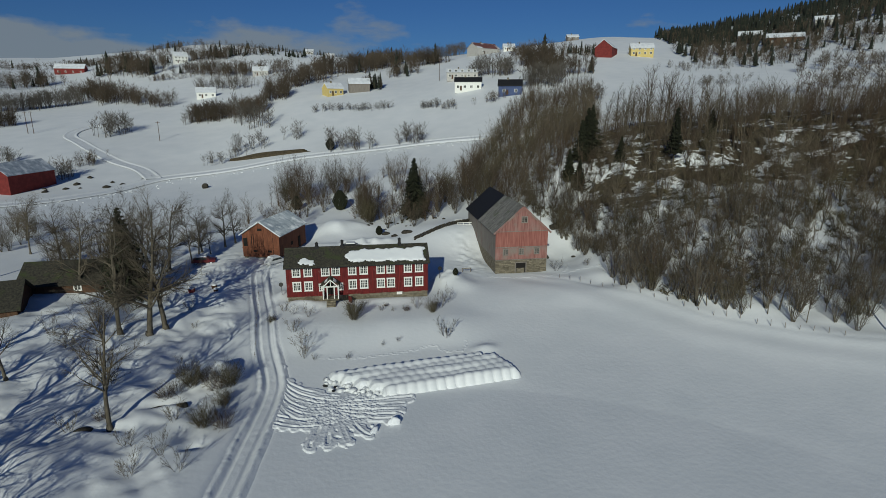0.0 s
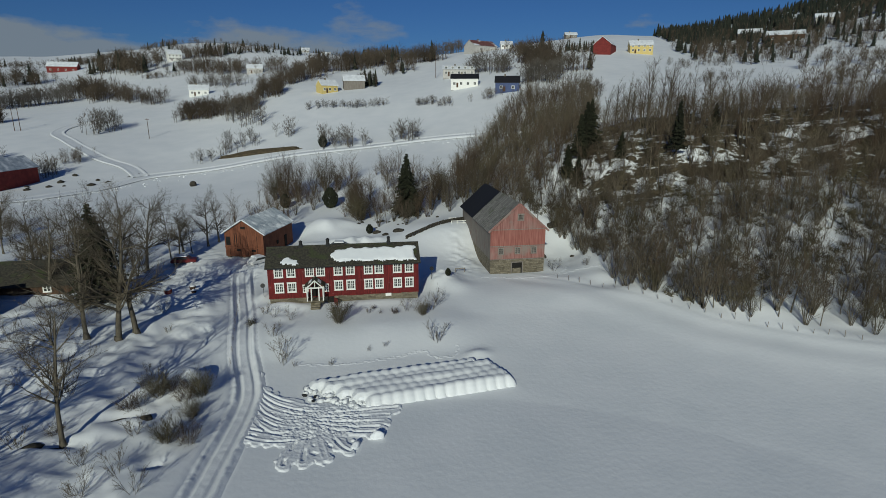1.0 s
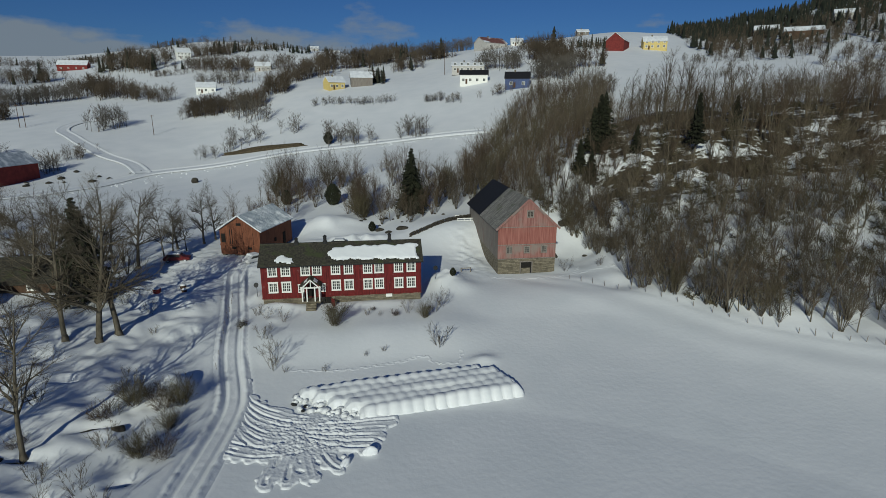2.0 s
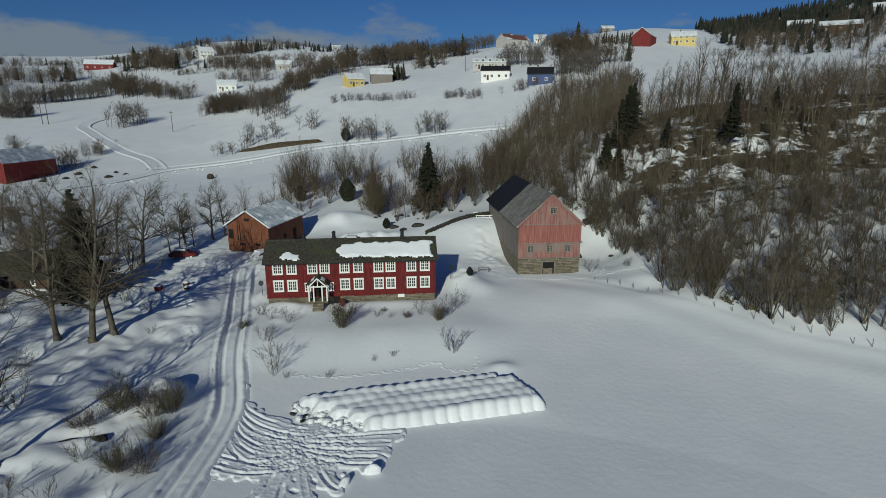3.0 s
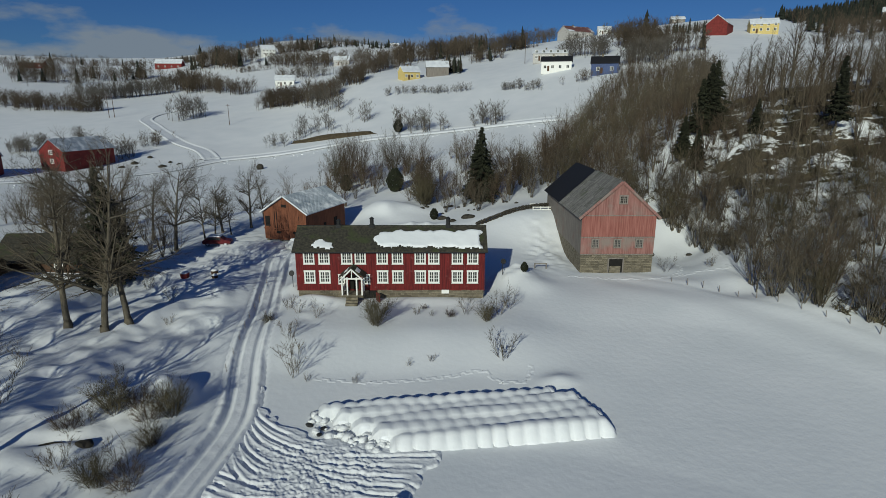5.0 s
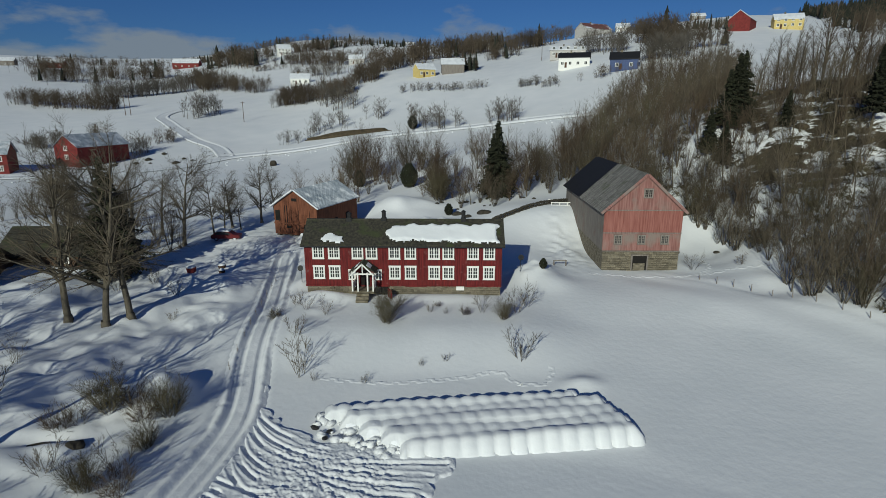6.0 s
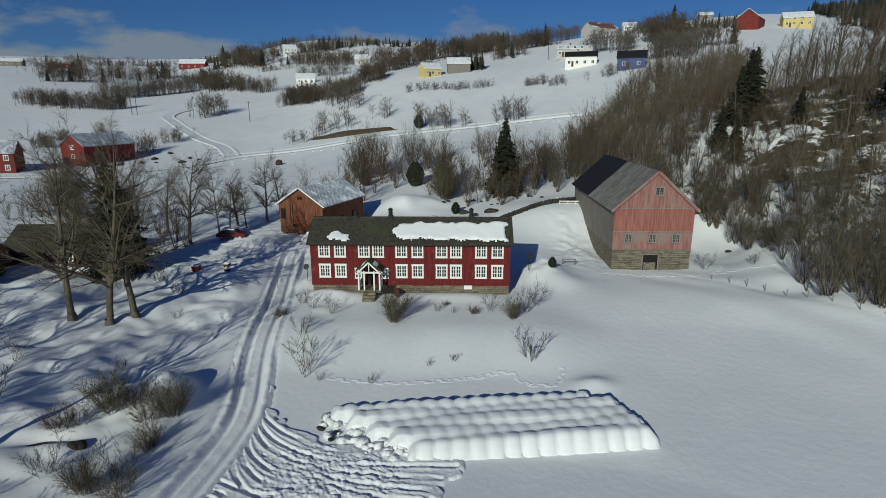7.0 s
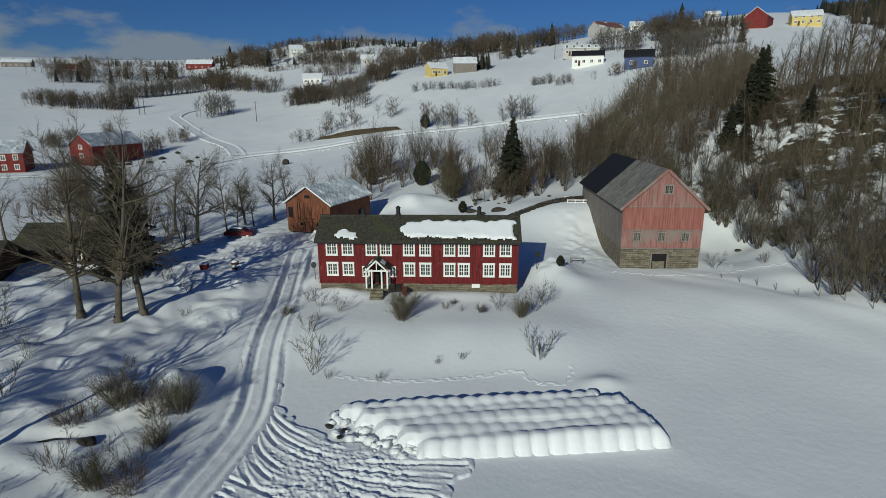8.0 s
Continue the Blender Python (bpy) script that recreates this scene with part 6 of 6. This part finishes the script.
tagged(part("roof_snow", snow_sheet(6.0, 3.0, 0.2, 71), SNOW, None, "", pose(-75.0, 69.5, 2.6, 0, 0, 25) @ pose(1.0, 0.6, 2.95, 30.5, 0, 0), True), "patch of snow on the brown house roof", "snow")

# shed details
for x in (0.2, 2.5, 5.0, 7.2):
    part("pier", block(x, x + 0.5, 0.1, 0.7, 4.2, 4.9), STONE, shed)
part("loft_hatch", block(3.3, 4.2, -0.06, 0.02, 10.1, 10.55), DARK, shed)
part("opening", block(0.25, 1.1, -0.06, 0.02, 7.0, 8.6), DARK, shed)
for x in (2.2, 5.2):
    part("small_window", block(x, x + 0.8, -0.06, 0.02, 5.9, 6.3), DARK, shed)
for x in (1.9, 2.3):
    part("gap", block(x, x + 0.12, -0.05, 0.02, 6.4, 9.4), DARK, shed)
b = bmesh.new()
x = 0.1
while x < 7.5:
    wide2 = rng.uniform(0.1, 0.2)
    top = 9.25 + 2.35 * (1 - abs(x / 3.8 - 1)) - 0.15
    if rng.random() < 0.8:
        box(b, x, x + wide2, -0.03, 0.0, 5.0 + rng.uniform(0, 0.15), top)
    x += wide2 + rng.uniform(0.02, 0.12)
tagged(part("weather_boarding", b, ORANGE, shed), kind="stuff")
for x in (0.9, 3.1, 4.4, 6.3):
    part("gap", block(x, x + 0.06, -0.045, 0.02, 5.2, 8.8), DARK, shed)
for sx in (0, 1):
    m = pose(-0.4, -0.42, 9.05, 0, -32.8, 0) if sx == 0 else Matrix.Translation((8.0, -0.42, 9.05)) @ Matrix.Diagonal((-1, 1, 1, 1)) @ pose(0, 0, 0, 0, -32.8, 0)
    part("verge_snow", block(0, 4.95, 0, 0.22, 0.1, 0.24), SNOW, shed, "", m)
part("floor_board", block(-0.05, 7.65, -0.1, 0.0, 6.55, 6.75), ORANGE, shed)
part("side_door", block(7.55, 7.68, 8.6, 9.6, 5.0, 7.2), DARK, shed)
part("side_opening", block(7.55, 7.68, 5.2, 5.9, 6.2, 6.9), DARK, shed)
b = bmesh.new()
for k in range(44):
    y = -0.35 + 0.3 * k
    for sx in (0, 1):
        x0, x1 = (-0.4, 3.8) if sx == 0 else (8.0, 3.8)
        z0, z1 = 9.3 - 0.4 * 2.45 / 3.8, 11.75
        rod(b, (x0, y, z0 + 0.16), (x1, y, z1 + 0.16), 0.05, 0.05, 4)
tagged(part("roof_ribbing", b, TIN, shed), kind="stuff")


# vehicles and small things
def car(name, x, y, turn, paint, label):
    c = empty(name, pose(x, y, ground(x, y) + 0.02, 0, 0, turn), label, "car")
    b = prism(bmesh.new(), [(-2.1, 0.35), (2.1, 0.35), (2.15, 0.8), (1.2, 0.95), (0.6, 1.42), (-1.2, 1.45), (-1.9, 0.98), (-2.15, 0.85)], -0.85, 0.85)
    bmesh.ops.bevel(b, geom=b.edges[:], offset=0.08, segments=2, affect="EDGES")
    part("body", b, paint, c)
    part("roof_snow", prism(bmesh.new(), [(-1.3, 1.44), (0.65, 1.42), (0.4, 1.62), (-1.1, 1.66)], -0.75, 0.75), SNOW, c)
    for sy in (-0.87, 0.85):
        part("side_window", prism(bmesh.new(), [(-1.5, 1.0), (0.9, 1.0), (0.5, 1.34), (-1.1, 1.36)], sy, sy + 0.02), GLASS, c)
    for wx in (-1.35, 1.35):
        for wy in (-0.8, 0.62):
            w = part("wheel", rod(rod(bmesh.new(), (wx, wy, 0.32), (wx, wy + 0.18, 0.32), 0.32, 0.32, 14), (wx, wy + 0.18, 0.32), (wx, wy, 0.32), 0.32, 0.32, 14), BLACK, c)
            part("rim", rod(bmesh.new(), (wx, wy + 0.2, 0.32), (wx, wy - 0.02, 0.32), 0.18, 0.18, 10), TIN, w)
    return c


CAR_RED = material("red_car_paint", (0.09, 0.01, 0.012), (0.13, 0.014, 0.018), 2.0, 0.3, 0.45)
CAR_DARK = material("dark_car_paint", (0.02, 0.022, 0.026), (0.04, 0.042, 0.046), 2.0, 0.3, 0.45)
CAR_WHITE = material("white_car_paint", (0.6, 0.6, 0.6), (0.7, 0.7, 0.7), 2.0, 0.3, 0.45)
car("parked_car", -45.4, 100.3, 15, CAR_RED, "red car with a snow-covered roof")
car("parked_car", -18.5, 108.5, 10, CAR_DARK, "dark car half hidden behind the house")
car("parked_car", -31.8, 100.4, 55, CAR_WHITE, "pale car parked by the shed")
for i, (x, y) in enumerate(((-41.0, 85.0), (-38.3, 87.4), (-37.6, 86.2))):
    t = empty("garden_tub", pose(x, y, ground(x, y), 0, 0, i * 30), "snow-capped red wooden tub in the yard" if i == 0 else "small snow-capped dark crate in the yard", "tub")
    part("body", rod(bmesh.new(), (0, 0, -0.1), (0, 0, 0.55 - 0.1 * i), 0.5 - 0.1 * i, 0.6 - 0.1 * i, 10), BARN_RED if i == 0 else BROWN, t)
    part("snow_cap", lump(i, 0.55 - 0.1 * i, 0.55 - 0.1 * i, 0.25), SNOW, t, "", pose(0, 0, 0.55 - 0.1 * i), True)


def dish(x, y, z, turn, label):
    d = empty("satellite_dish", pose(x, y, z, 0, 0, turn), label, "dish")
    part("mast", rod(bmesh.new(), (0, 0, -1.6), (0, 0, 0.2), 0.04, 0.04, 6), BLACK, d)
    part("bowl", rod(bmesh.new(), (0, -0.1, 0.2), (0, -0.22, 0.24), 0.15, 0.36, 14), BLACK, d)
dish(-26.3, 85.0, 5.0, 0, "grey satellite dish at the house corner")
dish(-0.6, 92.2, 5.6, 20, "small grey dish on a pole by the snow heap")


def pole(x, y, high, label, name="power_pole", arms=1):
    p = empty(name, pose(x, y, ground(x, y)), label, "pole", "poles")
    part("mast", rod(bmesh.new(), (0, 0, -0.3), (0, 0, high), 0.14, 0.1, 8), BROWN, p)
    for k in range(arms):
        part("crossarm", block(-0.9, 0.9, -0.06, 0.06, high - 0.5 - 0.6 * k, high - 0.35 - 0.6 * k), BROWN, p)
pole(-125.7, 248, 8.5, "wooden power pole on the snowfield")
pole(-190.4, 257.2, 10, "wooden power pole by the hedge")
pole(-188.0, 257.6, 10, "wooden power pole by the hedge")
pole(-87.0, 268.0, 9.5, "wooden power pole on the slope")
pole(-2.0, 322.0, 12.0, "tall flagpole by the villa", "flagpole", 0)
o = part("marker_stump", lump(3, 1.0, 0.9, 1.1), MOSS, None, "", pose(-77.8, 179, ground(-77.8, 179) + 0.5))
tagged(o, "dark round bush alone on the snowfield", "bush")

# fence posts along the wood and bean sticks by the drive
for i in range(22):
    f = i / 21
    x = 21.0 + 34.0 * f
    y = float(np.interp(x, [p[0] for p in WOOD_EDGE], [p[1] for p in WOOD_EDGE])) + 0.3 + rng.uniform(-0.4, 0.4)
    o = part("fence_post", rod(bmesh.new(), (0, 0, -0.3), (rng.uniform(-0.15, 0.15), rng.uniform(-0.1, 0.1), rng.uniform(0.6, 1.0)), 0.05, 0.04, 6), GREY_WOOD, None, "", pose(x, y, ground(x, y)))
    tagged(o, "thin grey fence post in the snow", "post", "fence posts")
for i in range(9):
    f = i / 8
    x, y = -24.6 - 6.2 * f, 66.0 + 21 * f
    s = empty("fence_stake", pose(x, y, ground(x, y), rng.uniform(-5, 5), rng.uniform(-5, 5), rng.uniform(0, 90)), "thin stake with crossbars beside the drive", "stake", "stakes by the drive")
    part("rod", rod(bmesh.new(), (0, 0, -0.2), (0, 0, 1.15), 0.03, 0.025, 5), GREY_WOOD, s)
    part("crossbar", block(-0.12, 0.12, -0.015, 0.015, 0.7, 0.73), GREY_WOOD, s)
rail = empty("hitching_rail", pose(4.4, 98.2, ground(4.4, 98.2), 0, 0, 10), "low wooden rail on two posts in snow", "rail")
for x in (-0.8, 0.8):
    part("post", block(x - 0.07, x + 0.07, -0.07, 0.07, -0.2, 0.75), GREY_WOOD, rail)
part("bar", block(-0.9, 0.9, -0.06, 0.06, 0.6, 0.74), GREY_WOOD, rail)
meter = part("vent_box", block(17.5, 18.4, -0.18, -0.02, 3.25, 3.7), WHITE, house, "white box on the foundation")
